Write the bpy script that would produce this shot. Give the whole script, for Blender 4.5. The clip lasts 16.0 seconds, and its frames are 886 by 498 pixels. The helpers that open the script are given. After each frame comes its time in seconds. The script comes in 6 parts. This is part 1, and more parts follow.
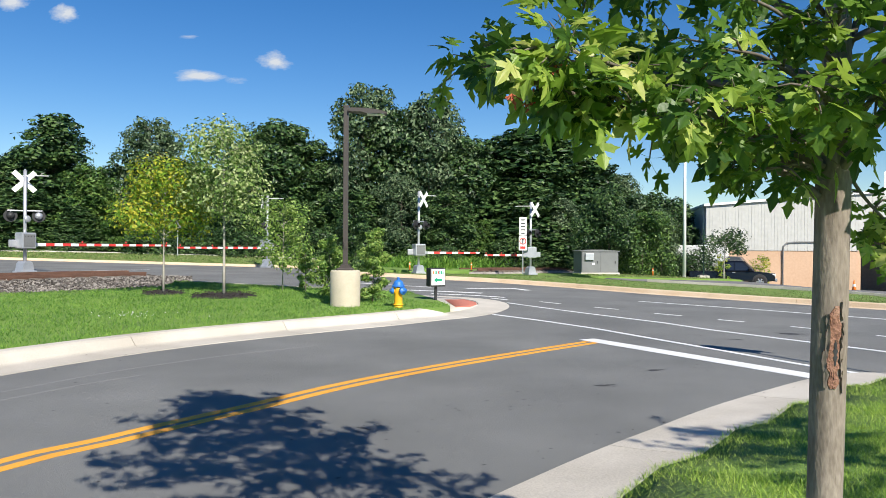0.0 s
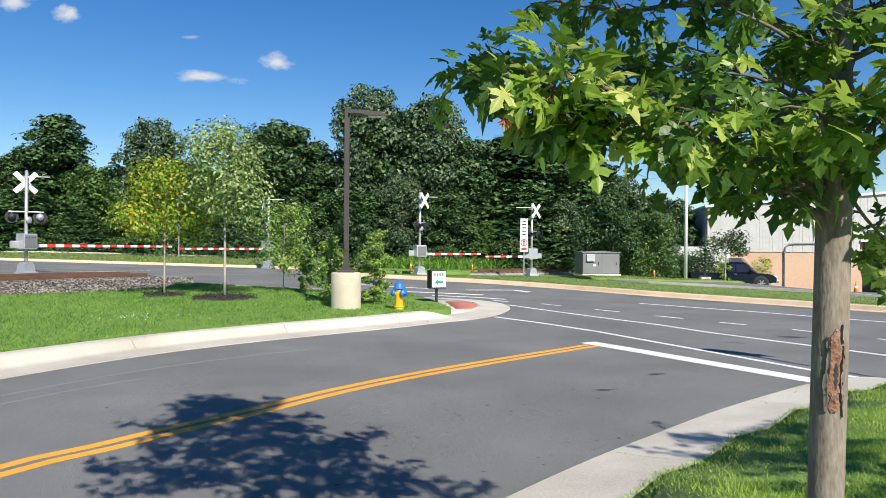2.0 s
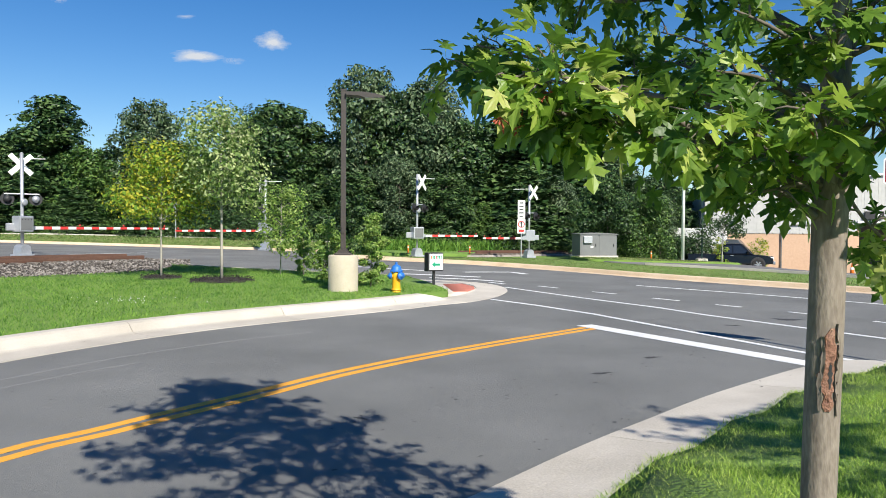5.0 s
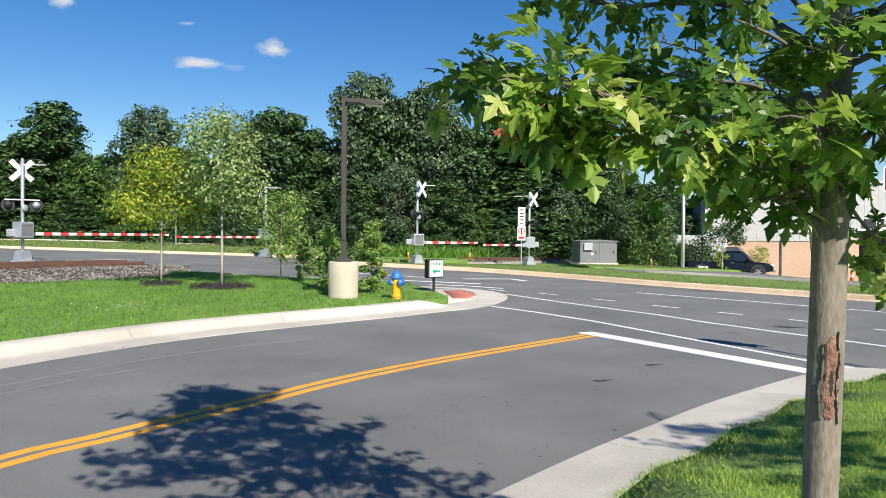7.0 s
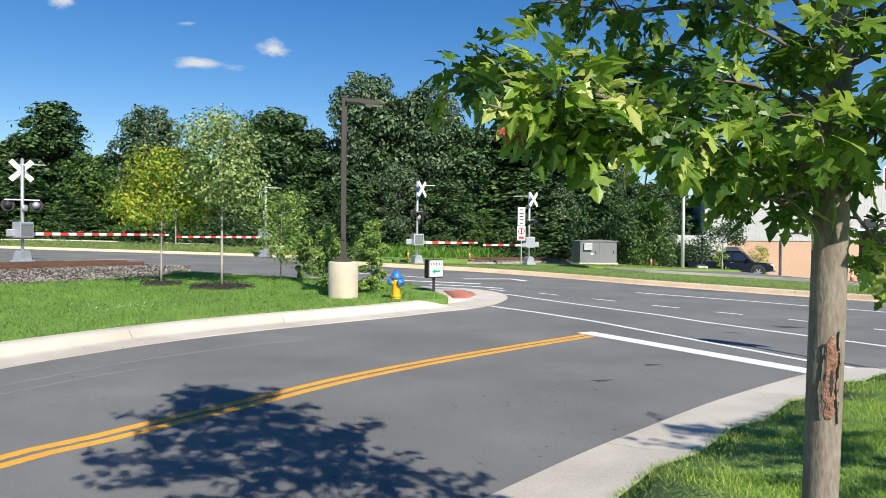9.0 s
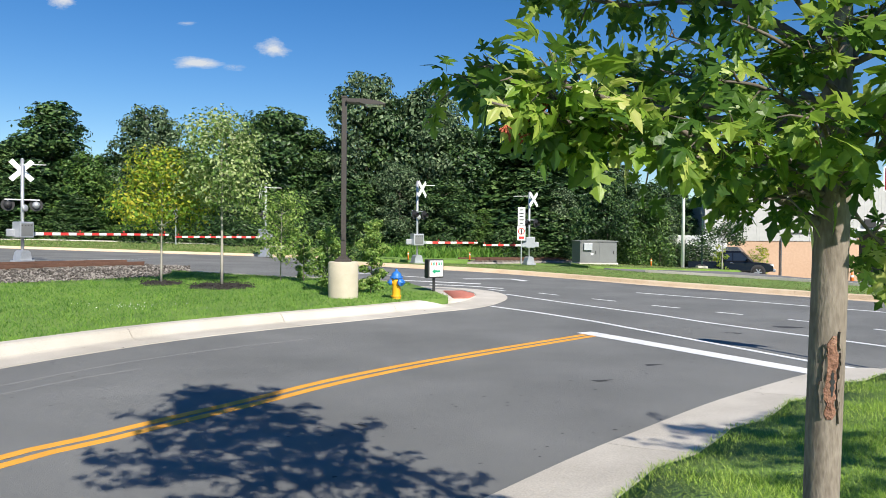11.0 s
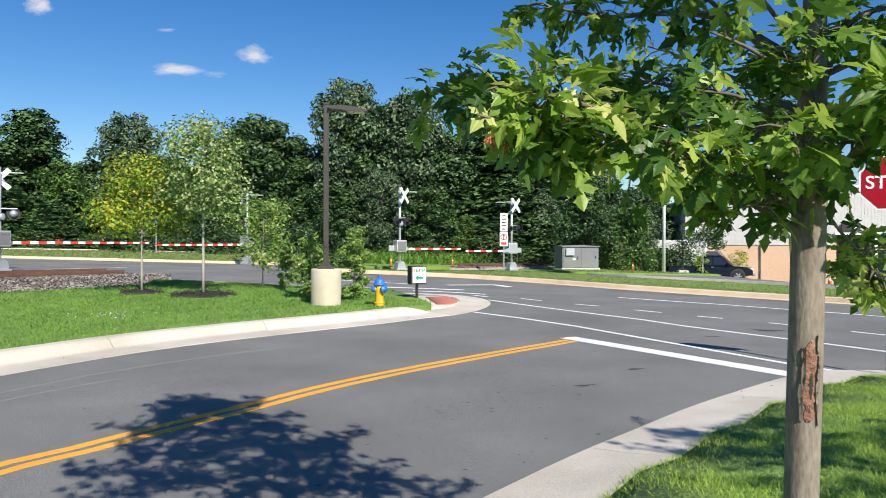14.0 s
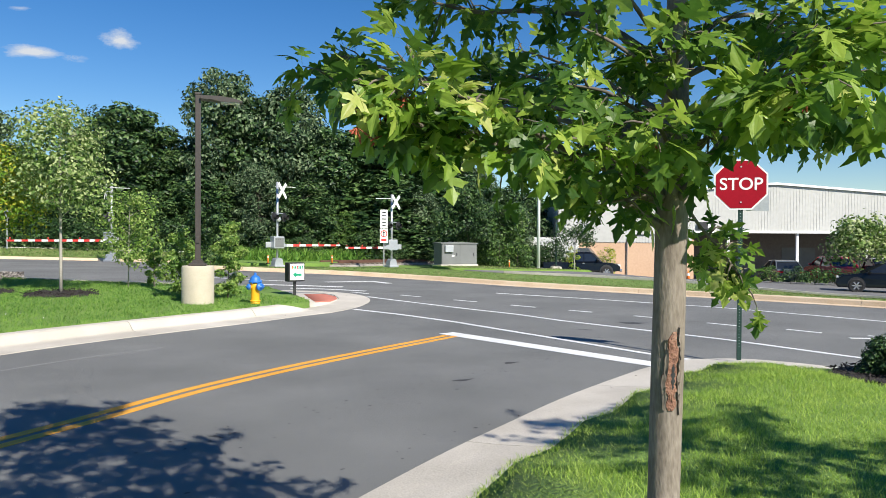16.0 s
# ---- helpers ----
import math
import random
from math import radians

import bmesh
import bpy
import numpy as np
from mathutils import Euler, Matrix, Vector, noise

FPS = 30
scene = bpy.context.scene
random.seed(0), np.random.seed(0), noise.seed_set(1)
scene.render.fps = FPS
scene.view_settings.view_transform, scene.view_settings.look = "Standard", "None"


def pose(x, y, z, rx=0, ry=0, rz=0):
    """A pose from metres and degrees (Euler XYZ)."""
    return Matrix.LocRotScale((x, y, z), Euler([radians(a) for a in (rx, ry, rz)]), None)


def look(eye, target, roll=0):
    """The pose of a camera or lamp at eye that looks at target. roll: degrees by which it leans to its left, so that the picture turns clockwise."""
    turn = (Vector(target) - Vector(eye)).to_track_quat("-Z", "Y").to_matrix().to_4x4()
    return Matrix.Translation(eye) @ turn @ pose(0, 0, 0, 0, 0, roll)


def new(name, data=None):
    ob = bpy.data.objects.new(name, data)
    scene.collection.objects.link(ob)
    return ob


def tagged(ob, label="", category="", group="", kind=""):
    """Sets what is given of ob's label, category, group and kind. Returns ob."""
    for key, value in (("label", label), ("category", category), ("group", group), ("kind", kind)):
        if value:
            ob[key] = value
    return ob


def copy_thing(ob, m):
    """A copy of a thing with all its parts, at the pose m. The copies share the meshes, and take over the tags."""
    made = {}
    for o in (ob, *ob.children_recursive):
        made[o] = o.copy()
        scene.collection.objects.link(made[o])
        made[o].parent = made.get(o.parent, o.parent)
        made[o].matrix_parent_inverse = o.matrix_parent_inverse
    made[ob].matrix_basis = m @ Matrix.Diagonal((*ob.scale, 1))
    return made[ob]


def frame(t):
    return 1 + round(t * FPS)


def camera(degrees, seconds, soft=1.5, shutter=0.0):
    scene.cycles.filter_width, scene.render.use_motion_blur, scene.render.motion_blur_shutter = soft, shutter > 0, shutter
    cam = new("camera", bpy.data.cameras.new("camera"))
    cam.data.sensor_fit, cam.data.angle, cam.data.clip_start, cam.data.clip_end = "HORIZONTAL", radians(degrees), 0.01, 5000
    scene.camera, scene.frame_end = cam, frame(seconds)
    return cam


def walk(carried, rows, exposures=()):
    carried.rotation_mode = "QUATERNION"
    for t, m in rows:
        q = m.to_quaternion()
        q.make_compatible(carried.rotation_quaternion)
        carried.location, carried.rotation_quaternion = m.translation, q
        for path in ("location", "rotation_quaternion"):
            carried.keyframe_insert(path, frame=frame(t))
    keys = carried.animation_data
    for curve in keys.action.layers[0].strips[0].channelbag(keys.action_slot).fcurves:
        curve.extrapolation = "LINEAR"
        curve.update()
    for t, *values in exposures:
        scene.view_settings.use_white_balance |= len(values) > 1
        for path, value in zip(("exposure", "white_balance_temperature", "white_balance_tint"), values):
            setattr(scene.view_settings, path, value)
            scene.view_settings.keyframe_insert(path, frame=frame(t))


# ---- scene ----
cam = camera(62.2, 16.0, soft=0.6, shutter=0.2)
# seconds, eye, yaw, pitch, lean
PATH = [
    (0.0, (-0.014, -0.024, 1.672), 0.10, -0.10, 0.34),
    (0.5, (-0.016, -0.027, 1.674), -0.00, -0.10, 0.33),
    (1.0, (-0.011, -0.024, 1.679), 0.03, -0.14, 0.36),
    (1.5, (-0.005, -0.014, 1.700), 0.47, -0.07, 0.27),
    (2.0, (-0.004, -0.008, 1.714), 0.20, -0.06, 0.41),
    (2.5, (-0.000, -0.003, 1.733), 0.35, -0.08, 0.40),
    (3.0, (0.001, -0.000, 1.739), 0.29, 0.07, 0.39),
    (3.5, (0.004, 0.009, 1.749), 0.01, 0.07, 0.43),
    (4.0, (0.004, 0.010, 1.749), -0.04, -0.63, 0.39),
    (4.2, (0.004, 0.006, 1.749), -0.01, -1.73, 0.34),
    (6.5, (0.001, 0.002, 1.750), -0.00, -1.00, 0.49),
    (7.0, (0.000, 0.000, 1.750), -0.00, -1.00, 0.50),
    (9.0, (-0.001, -0.001, 1.750), -0.01, -1.00, 0.49),
    (11.5, (-0.003, -0.001, 1.750), -0.01, -1.00, 0.51),
    (13.0, (-0.004, -0.003, 1.750), -0.01, -1.00, 0.51),
    (13.5, (-0.006, -0.006, 1.751), -0.01, -1.00, 0.51),
    (14.0, (-0.008, -0.014, 1.754), -1.36, -0.51, 0.14),
    (14.5, (0.004, 0.013, 1.754), -8.87, -0.23, -0.15),
    (15.0, (0.008, 0.019, 1.752), -10.78, -1.63, -0.10),
    (15.5, (0.012, 0.034, 1.749), -10.72, -0.92, 0.24),
    (16.0, (0.013, 0.033, 1.749), -10.68, -0.73, 0.32),
]


def camera_pose(eye, yaw, pitch, lean):
    return pose(*eye, 0, 0, yaw) @ pose(0, 0, 0, 90 + pitch, 0, 0) @ pose(0, 0, 0, 0, 0, lean)


walk(cam, [(t, camera_pose(eye, yaw, pitch, lean)) for t, eye, yaw, pitch, lean in PATH])

# ---- daylight ----
SUN_ELEVATION = 39.0
SHADOW_WAY = Vector((-0.41, 0.91, 0)).normalized()
scene.view_settings.exposure = 0.62
world = bpy.data.worlds.new("sky")
scene.world = world
world.use_nodes = True
sky = world.node_tree.nodes.new("ShaderNodeTexSky")
sky.sky_type = "NISHITA"
sky.sun_disc = False
sky.sun_elevation = radians(SUN_ELEVATION)
sky.sun_rotation = math.atan2(-SHADOW_WAY.x, -SHADOW_WAY.y)
sky.altitude, sky.air_density, sky.dust_density, sky.ozone_density = 0, 1.0, 0.0, 3.0
world.node_tree.nodes["Background"].inputs["Strength"].default_value = 0.074
deepen = world.node_tree.nodes.new("ShaderNodeHueSaturation")
deepen.inputs["Hue"].default_value, deepen.inputs["Saturation"].default_value = 0.508, 1.36
world.node_tree.links.new(sky.outputs[0], deepen.inputs["Color"])
world.node_tree.links.new(deepen.outputs[0], world.node_tree.nodes["Background"].inputs[0])
sun = new("sun", bpy.data.lights.new("sun", "SUN"))
sun.data.energy, sun.data.angle, sun.data.color = 5.0, radians(0.55), (1.0, 0.94, 0.84)
sun.matrix_world = look((0, 0, 30), Vector((0, 0, 30)) + SHADOW_WAY * math.cos(radians(SUN_ELEVATION)) + Vector((0, 0, -math.sin(radians(SUN_ELEVATION)))))


# ---- materials ----
def material(name, tones, rough=0.8, scale=8.0, fine=60.0, bump=0.2, metal=0.0, by_object=0.0, by_island=0.0,
             translucent=0.0, bump_scale=None, gloss=0.5, fine_mix=0.5, stretch=1.0):
    """A surface of two or three tones mixed by a coarse and a fine noise, with relief from the fine one."""
    m = bpy.data.materials.new(name)
    m.use_nodes = True
    n, l = m.node_tree.nodes, m.node_tree.links
    b = n["Principled BSDF"]
    b.inputs["Roughness"].default_value = rough
    b.inputs["Metallic"].default_value = metal
    b.inputs["Specular IOR Level"].default_value = gloss
    co = n.new("ShaderNodeTexCoord")
    coarse, small = n.new("ShaderNodeTexNoise"), n.new("ShaderNodeTexNoise")
    coarse.inputs["Scale"].default_value, coarse.inputs["Detail"].default_value = scale, 5
    small.inputs["Scale"].default_value, small.inputs["Detail"].default_value = fine, 3
    where = co.outputs["Object"]
    if stretch != 1.0:
        mapping = n.new("ShaderNodeMapping")
        mapping.inputs["Scale"].default_value = (1, 1, 1 / stretch)
        l.new(where, mapping.inputs["Vector"])
        where = mapping.outputs["Vector"]
    l.new(where, coarse.inputs["Vector"])
    l.new(where, small.inputs["Vector"])
    mix = n.new("ShaderNodeMix")
    mix.data_type = "FLOAT"
    mix.inputs[0].default_value = fine_mix
    l.new(coarse.outputs["Fac"], mix.inputs[2])
    l.new(small.outputs["Fac"], mix.inputs[3])
    value = mix.outputs[0]
    if by_object or by_island:
        src = n.new("ShaderNodeObjectInfo").outputs["Random"] if by_object else n.new("ShaderNodeNewGeometry").outputs["Random Per Island"]
        k = by_object or by_island
        off = n.new("ShaderNodeMath")
        off.operation = "MULTIPLY_ADD"
        off.inputs[1].default_value, off.inputs[2].default_value = k, -k / 2
        l.new(src, off.inputs[0])
        add = n.new("ShaderNodeMath")
        l.new(value, add.inputs[0])
        l.new(off.outputs[0], add.inputs[1])
        value = add.outputs[0]
    ramp = n.new("ShaderNodeValToRGB")
    el = ramp.color_ramp.elements
    el[0].position, el[1].position = 0.3, 0.7
    el[0].color, el[1].color = (*tones[0], 1), (*tones[-1], 1)
    for i, c in enumerate(tones[1:-1]):
        e = el.new(0.3 + 0.4 * (i + 1) / (len(tones) - 1))
        e.color = (*c, 1)
    l.new(value, ramp.inputs["Fac"])
    l.new(ramp.outputs["Color"], b.inputs["Base Color"])
    if bump:
        bp = n.new("ShaderNodeBump")
        bp.inputs["Strength"].default_value = bump
        bp.inputs["Distance"].default_value = bump_scale or 0.02
        l.new(small.outputs["Fac"], bp.inputs["Height"])
        l.new(bp.outputs["Normal"], b.inputs["Normal"])
    if translucent:
        tr = n.new("ShaderNodeBsdfTranslucent")
        l.new(ramp.outputs["Color"], tr.inputs["Color"])
        ms = n.new("ShaderNodeMixShader")
        ms.inputs[0].default_value = translucent
        l.new(b.outputs[0], ms.inputs[1])
        l.new(tr.outputs[0], ms.inputs[2])
        l.new(ms.outputs[0], n["Material Output"].inputs["Surface"])
    return m


M = {}
M["asphalt"] = material("asphalt", [(0.106, 0.108, 0.103), (0.162, 0.164, 0.157), (0.222, 0.223, 0.213)], 0.85, 0.45, 160, 0.6, fine_mix=0.45)
M["stain"] = material("stain", [(0.03, 0.03, 0.031), (0.06, 0.06, 0.06)], 0.8, 3, 60, 0.3)
M["scuff"] = material("scuff", [(0.17, 0.168, 0.165), (0.22, 0.218, 0.213)], 0.85, 3, 60, 0.3)
M["asphalt_old"] = material("asphalt_old", [(0.12, 0.12, 0.12), (0.2, 0.195, 0.19)], 0.9, 0.4, 60, 0.4)
M["concrete"] = material("concrete", [(0.38, 0.345, 0.29), (0.5, 0.46, 0.395), (0.6, 0.555, 0.485)], 0.85, 0.9, 60, 0.3, by_object=0.15, fine_mix=0.4)
M["concrete_base"] = material("concrete_base", [(0.37, 0.33, 0.245), (0.46, 0.41, 0.31), (0.54, 0.485, 0.38)], 0.85, 2.5, 50, 0.2)
M["kerb_tan"] = material("kerb_tan", [(0.42, 0.3, 0.19), (0.6, 0.46, 0.31), (0.66, 0.55, 0.42)], 0.85, 1.0, 40, 0.3)
M["soil_grass"] = material("soil_grass", [(0.08, 0.15, 0.025), (0.14, 0.24, 0.042), (0.2, 0.3, 0.055)], 0.95, 0.8, 30, 0.8, bump_scale=0.05)
M["grass"] = material("grass", [(0.07, 0.18, 0.024), (0.15, 0.3, 0.045), (0.26, 0.42, 0.075)], 0.6, 0.5, 4, 0, by_island=0.5, translucent=0.35, gloss=0.3)
M["grass_near"] = material("grass_near", [(0.18, 0.32, 0.035), (0.33, 0.49, 0.07), (0.48, 0.6, 0.13)], 0.55, 0.9, 4, 0, by_island=0.55, translucent=0.4, gloss=0.35)
M["grass_dry"] = material("grass_dry", [(0.09, 0.15, 0.035), (0.18, 0.24, 0.07), (0.33, 0.32, 0.16)], 0.7, 0.6, 4, 0, by_island=0.5, translucent=0.3, gloss=0.2)
M["paint_white"] = material("paint_white", [(0.6, 0.6, 0.59), (0.8, 0.8, 0.79)], 0.7, 2, 60, 0.2)
M["paint_orange"] = material("paint_orange", [(0.62, 0.28, 0.03), (0.78, 0.38, 0.04)], 0.7, 2, 60, 0.2)
M["ballast"] = material("ballast", [(0.06, 0.052, 0.045), (0.15, 0.132, 0.115), (0.3, 0.275, 0.245)], 0.95, 1.2, 9, 0.8, by_island=0.6)
M["rust"] = material("rust", [(0.06, 0.03, 0.02), (0.15, 0.075, 0.048)], 0.85, 2, 40, 0.4)
M["mulch"] = material("mulch", [(0.018, 0.014, 0.012), (0.05, 0.04, 0.035)], 0.95, 4, 40, 1.0, bump_scale=0.06)
M["brick_red"] = material("brick_red", [(0.42, 0.13, 0.09), (0.55, 0.2, 0.14)], 0.85, 3, 40, 0.3)
M["galvanised"] = material("galvanised", [(0.42, 0.43, 0.45), (0.58, 0.59, 0.61)], 0.45, 3, 30, 0.1, metal=0.6)
M["bronze"] = material("bronze", [(0.03, 0.025, 0.022), (0.055, 0.045, 0.038)], 0.5, 2, 20, 0.05)
M["white_metal"] = material("white_metal", [(0.68, 0.69, 0.68), (0.82, 0.82, 0.8)], 0.5, 0.6, 20, 0.05)
M["box_grey"] = material("box_grey", [(0.13, 0.135, 0.135), (0.2, 0.205, 0.205)], 0.6, 1.2, 30, 0.05)
M["black"] = material("black", [(0.012, 0.012, 0.013), (0.03, 0.03, 0.032)], 0.6, 3, 30, 0.05)
M["red"] = material("red", [(0.55, 0.03, 0.03), (0.7, 0.06, 0.05)], 0.5, 2, 30, 0.03)
M["sign_red"] = material("sign_red", [(0.26, 0.003, 0.012), (0.33, 0.005, 0.018)], 0.6, 2, 30, 0.02, gloss=0.15)
M["white"] = material("white", [(0.74, 0.74, 0.73), (0.84, 0.84, 0.83)], 0.5, 2, 30, 0.02)
M["green"] = material("green", [(0.0, 0.24, 0.12), (0.01, 0.32, 0.16)], 0.5, 2, 30, 0.02)
M["green_post"] = material("green_post", [(0.008, 0.03, 0.024), (0.018, 0.055, 0.043)], 0.5, 3, 30, 0.05)
M["orange"] = material("orange", [(0.75, 0.16, 0.02), (0.85, 0.22, 0.03)], 0.5, 2, 30, 0.02)
M["hydrant_yellow"] = material("hydrant_yellow", [(0.74, 0.34, 0.01), (0.86, 0.46, 0.02)], 0.45, 6, 40, 0.08)
M["hydrant_blue"] = material("hydrant_blue", [(0.015, 0.11, 0.42), (0.03, 0.18, 0.55)], 0.45, 6, 40, 0.08)
M["bark_near"] = material("bark_near", [(0.12, 0.095, 0.075), (0.205, 0.17, 0.138), (0.3, 0.258, 0.215)], 0.9, 26, 150, 0.45, bump_scale=0.004, stretch=3.5)
M["bark"] = material("bark", [(0.09, 0.075, 0.06), (0.2, 0.17, 0.14)], 0.95, 3, 25, 0.6)
M["bark_pale"] = material("bark_pale", [(0.27, 0.25, 0.21), (0.42, 0.39, 0.34)], 0.9, 5, 40, 0.4)
M["wood_red"] = material("wood_red", [(0.1, 0.045, 0.03), (0.24, 0.12, 0.08), (0.36, 0.22, 0.16)], 0.9, 30, 140, 0.8, bump_scale=0.006)
M["twig_red"] = material("twig_red", [(0.22, 0.03, 0.02), (0.4, 0.1, 0.04)], 0.7, 20, 120, 0.2)
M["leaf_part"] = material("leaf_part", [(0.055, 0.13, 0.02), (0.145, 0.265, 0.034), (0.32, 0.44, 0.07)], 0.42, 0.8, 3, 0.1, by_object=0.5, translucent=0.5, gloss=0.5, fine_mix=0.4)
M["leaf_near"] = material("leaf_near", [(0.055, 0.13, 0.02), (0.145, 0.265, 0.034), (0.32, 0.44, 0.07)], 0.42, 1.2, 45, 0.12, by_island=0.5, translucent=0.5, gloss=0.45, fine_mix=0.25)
# leaf_part made paler and yellower, sunlight put into the leaf colour
M["leaf_sunlit"] = material("leaf_sunlit", [(0.22, 0.36, 0.04), (0.4, 0.52, 0.09), (0.58, 0.6, 0.2)], 0.42, 0.8, 3, 0.1, by_object=0.5, translucent=0.5, gloss=0.5, fine_mix=0.4)
M["leaf_wood"] = material("leaf_wood", [(0.009, 0.026, 0.009), (0.032, 0.076, 0.02), (0.1, 0.165, 0.05)], 0.42, 0.42, 2, 0, by_island=0.45, translucent=0.1, gloss=0.3, fine_mix=0.22)
M["leaf_bright"] = material("leaf_bright", [(0.016, 0.048, 0.009), (0.052, 0.115, 0.02), (0.13, 0.21, 0.045)], 0.42, 0.42, 2, 0, by_island=0.45, translucent=0.12, gloss=0.3, fine_mix=0.22)
M["leaf_grey"] = material("leaf_grey", [(0.017, 0.042, 0.016), (0.06, 0.11, 0.045), (0.22, 0.29, 0.16)], 0.5, 0.42, 2, 0, by_island=0.45, translucent=0.25, gloss=0.3, fine_mix=0.22)
M["leaf_young"] = material("leaf_young", [(0.09, 0.17, 0.035), (0.2, 0.3, 0.07), (0.46, 0.52, 0.25)], 0.5, 0.8, 3, 0, by_island=0.55, translucent=0.35, gloss=0.3)
M["leaf_shrub"] = material("leaf_shrub", [(0.09, 0.18, 0.03), (0.2, 0.33, 0.06), (0.38, 0.48, 0.14)], 0.45, 1.5, 5, 0, by_island=0.45, translucent=0.4, gloss=0.4)
M["leaf_gold"] = material("leaf_gold", [(0.12, 0.24, 0.025), (0.26, 0.37, 0.035), (0.46, 0.42, 0.045)], 0.5, 0.9, 3, 0, by_island=0.5, translucent=0.35, gloss=0.3)
M["cladding"] = material("cladding", [(0.41, 0.41, 0.385), (0.51, 0.51, 0.485)], 0.5, 0.15, 3, 0.02)
M["block_tan"] = material("block_tan", [(0.46, 0.3, 0.19), (0.56, 0.38, 0.26)], 0.9, 0.3, 6, 0.2)
# dark tones hold the shade under the warehouse canopy
M["wall_shade"] = material("wall_shade", [(0.13, 0.11, 0.1), (0.2, 0.17, 0.155)], 0.9, 0.3, 6, 0.2)
M["car_black"] = material("car_black", [(0.004, 0.0045, 0.006), (0.007, 0.0075, 0.009)], 0.1, 1, 20, 0, gloss=0.35)
M["car_red"] = material("car_red", [(0.3, 0.015, 0.02), (0.38, 0.02, 0.03)], 0.22, 1, 20, 0, gloss=0.7)
M["car_grey"] = material("car_grey", [(0.06, 0.07, 0.08), (0.09, 0.1, 0.11)], 0.25, 1, 20, 0, gloss=0.7)
M["glass_dark"] = material("glass_dark", [(0.01, 0.012, 0.014), (0.02, 0.022, 0.025)], 0.06, 1, 20, 0, gloss=0.8)
M["rubber"] = material("rubber", [(0.012, 0.012, 0.012), (0.025, 0.025, 0.025)], 0.85, 4, 60, 0.2)
M["chrome"] = material("chrome", [(0.5, 0.5, 0.52), (0.65, 0.65, 0.67)], 0.25, 4, 60, 0, metal=0.9)
M["headlight"] = material("headlight", [(0.6, 0.62, 0.64), (0.8, 0.82, 0.84)], 0.15, 4, 60, 0)


# ---- building blocks ----
def smooth_step(a):
    a = min(max(a, 0.0), 1.0)
    return a * a * (3 - 2 * a)


def gz(x, y):
    """Height of the ground: level by the camera, rising to the railway, falling to the far yard."""
    z = smooth_step((y - 13) / 18) * (0.15 - 0.022 * max(min(x, 30), -28) + 0.002 * (min(y, 60) - 30))
    s = min(0.25 * x + 0.97 * y - 33, 40)
    return z - (0.5 * smooth_step((s - 13) / 8) + 0.04 * max(0.0, s - 21)) * smooth_step((x - 10) / 8) - 0.28 * smooth_step((x - 17) / 6)


def finish(bm, name, mat, parent=None, label="", smooth=False):
    me = bpy.data.meshes.new(name)
    bm.normal_update()
    bm.to_mesh(me)
    bm.free()
    for m in (mat if isinstance(mat, (list, tuple)) else [mat]):
        me.materials.append(m)
    if smooth:
        me.polygons.foreach_set("use_smooth", [True] * len(me.polygons))
    ob = new(name, me)
    ob.parent = parent
    if label:
        ob["label"] = label
    return ob


def part(name, bm, mat, parent, label="", smooth=False):
    return finish(bm, name, mat, parent, label, smooth)


def thing(name, label, category, m=None, group="", kind=""):
    e = new(name)
    e.empty_display_size = 0.2
    if m is not None:
        e.matrix_basis = m
    return tagged(e, label, category, group, kind)


def box(bm, c, s, m=None, bevel=0.0):
    r = bmesh.ops.create_cube(bm, size=1)
    mat = Matrix.Translation(c) @ Matrix.Diagonal((*s, 1))
    if m is not None:
        mat = m @ mat
    bmesh.ops.transform(bm, matrix=mat, verts=r["verts"])
    if bevel:
        es = list({e for v in r["verts"] for e in v.link_edges})
        bmesh.ops.bevel(bm, geom=es, offset=bevel, segments=2, affect="EDGES", profile=0.6)
    return bm


def tube(bm, a, b, r0, r1=None, seg=12, caps=True):
    a, b = Vector(a), Vector(b)
    d = b - a
    q = d.to_track_quat("Z", "Y").to_matrix().to_4x4()
    bmesh.ops.create_cone(bm, cap_ends=caps, segments=seg, radius1=r0, radius2=r0 if r1 is None else r1, depth=d.length,
                          matrix=Matrix.Translation((a + b) / 2) @ q)
    return bm


def lathe(bm, profile, seg=20, m=None):
    rings = []
    for r, z in profile:
        rings.append([bm.verts.new((r * math.cos(2 * math.pi * i / seg), r * math.sin(2 * math.pi * i / seg), z)) for i in range(seg)])
    for a, b in zip(rings, rings[1:]):
        for i in range(seg):
            bm.faces.new((a[i], a[(i + 1) % seg], b[(i + 1) % seg], b[i]))
    bm.faces.new(rings[0][::-1])
    bm.faces.new(rings[-1])
    if m is not None:
        bmesh.ops.transform(bm, matrix=m, verts=[v for ring in rings for v in ring])
    return bm


def prism(bm, outline, depth, m=None):
    """Outline in x, z; pushed along y from 0 to depth."""
    a = [bm.verts.new((x, 0, z)) for x, z in outline]
    b = [bm.verts.new((x, depth, z)) for x, z in outline]
    n = len(a)
    fs = [bm.faces.new(a), bm.faces.new(b[::-1])]
    fs += [bm.faces.new((a[i], b[i], b[(i + 1) % n], a[(i + 1) % n])) for i in range(n)]
    bmesh.ops.recalc_face_normals(bm, faces=fs)
    if m is not None:
        bmesh.ops.transform(bm, matrix=m, verts=a + b)
    return bm


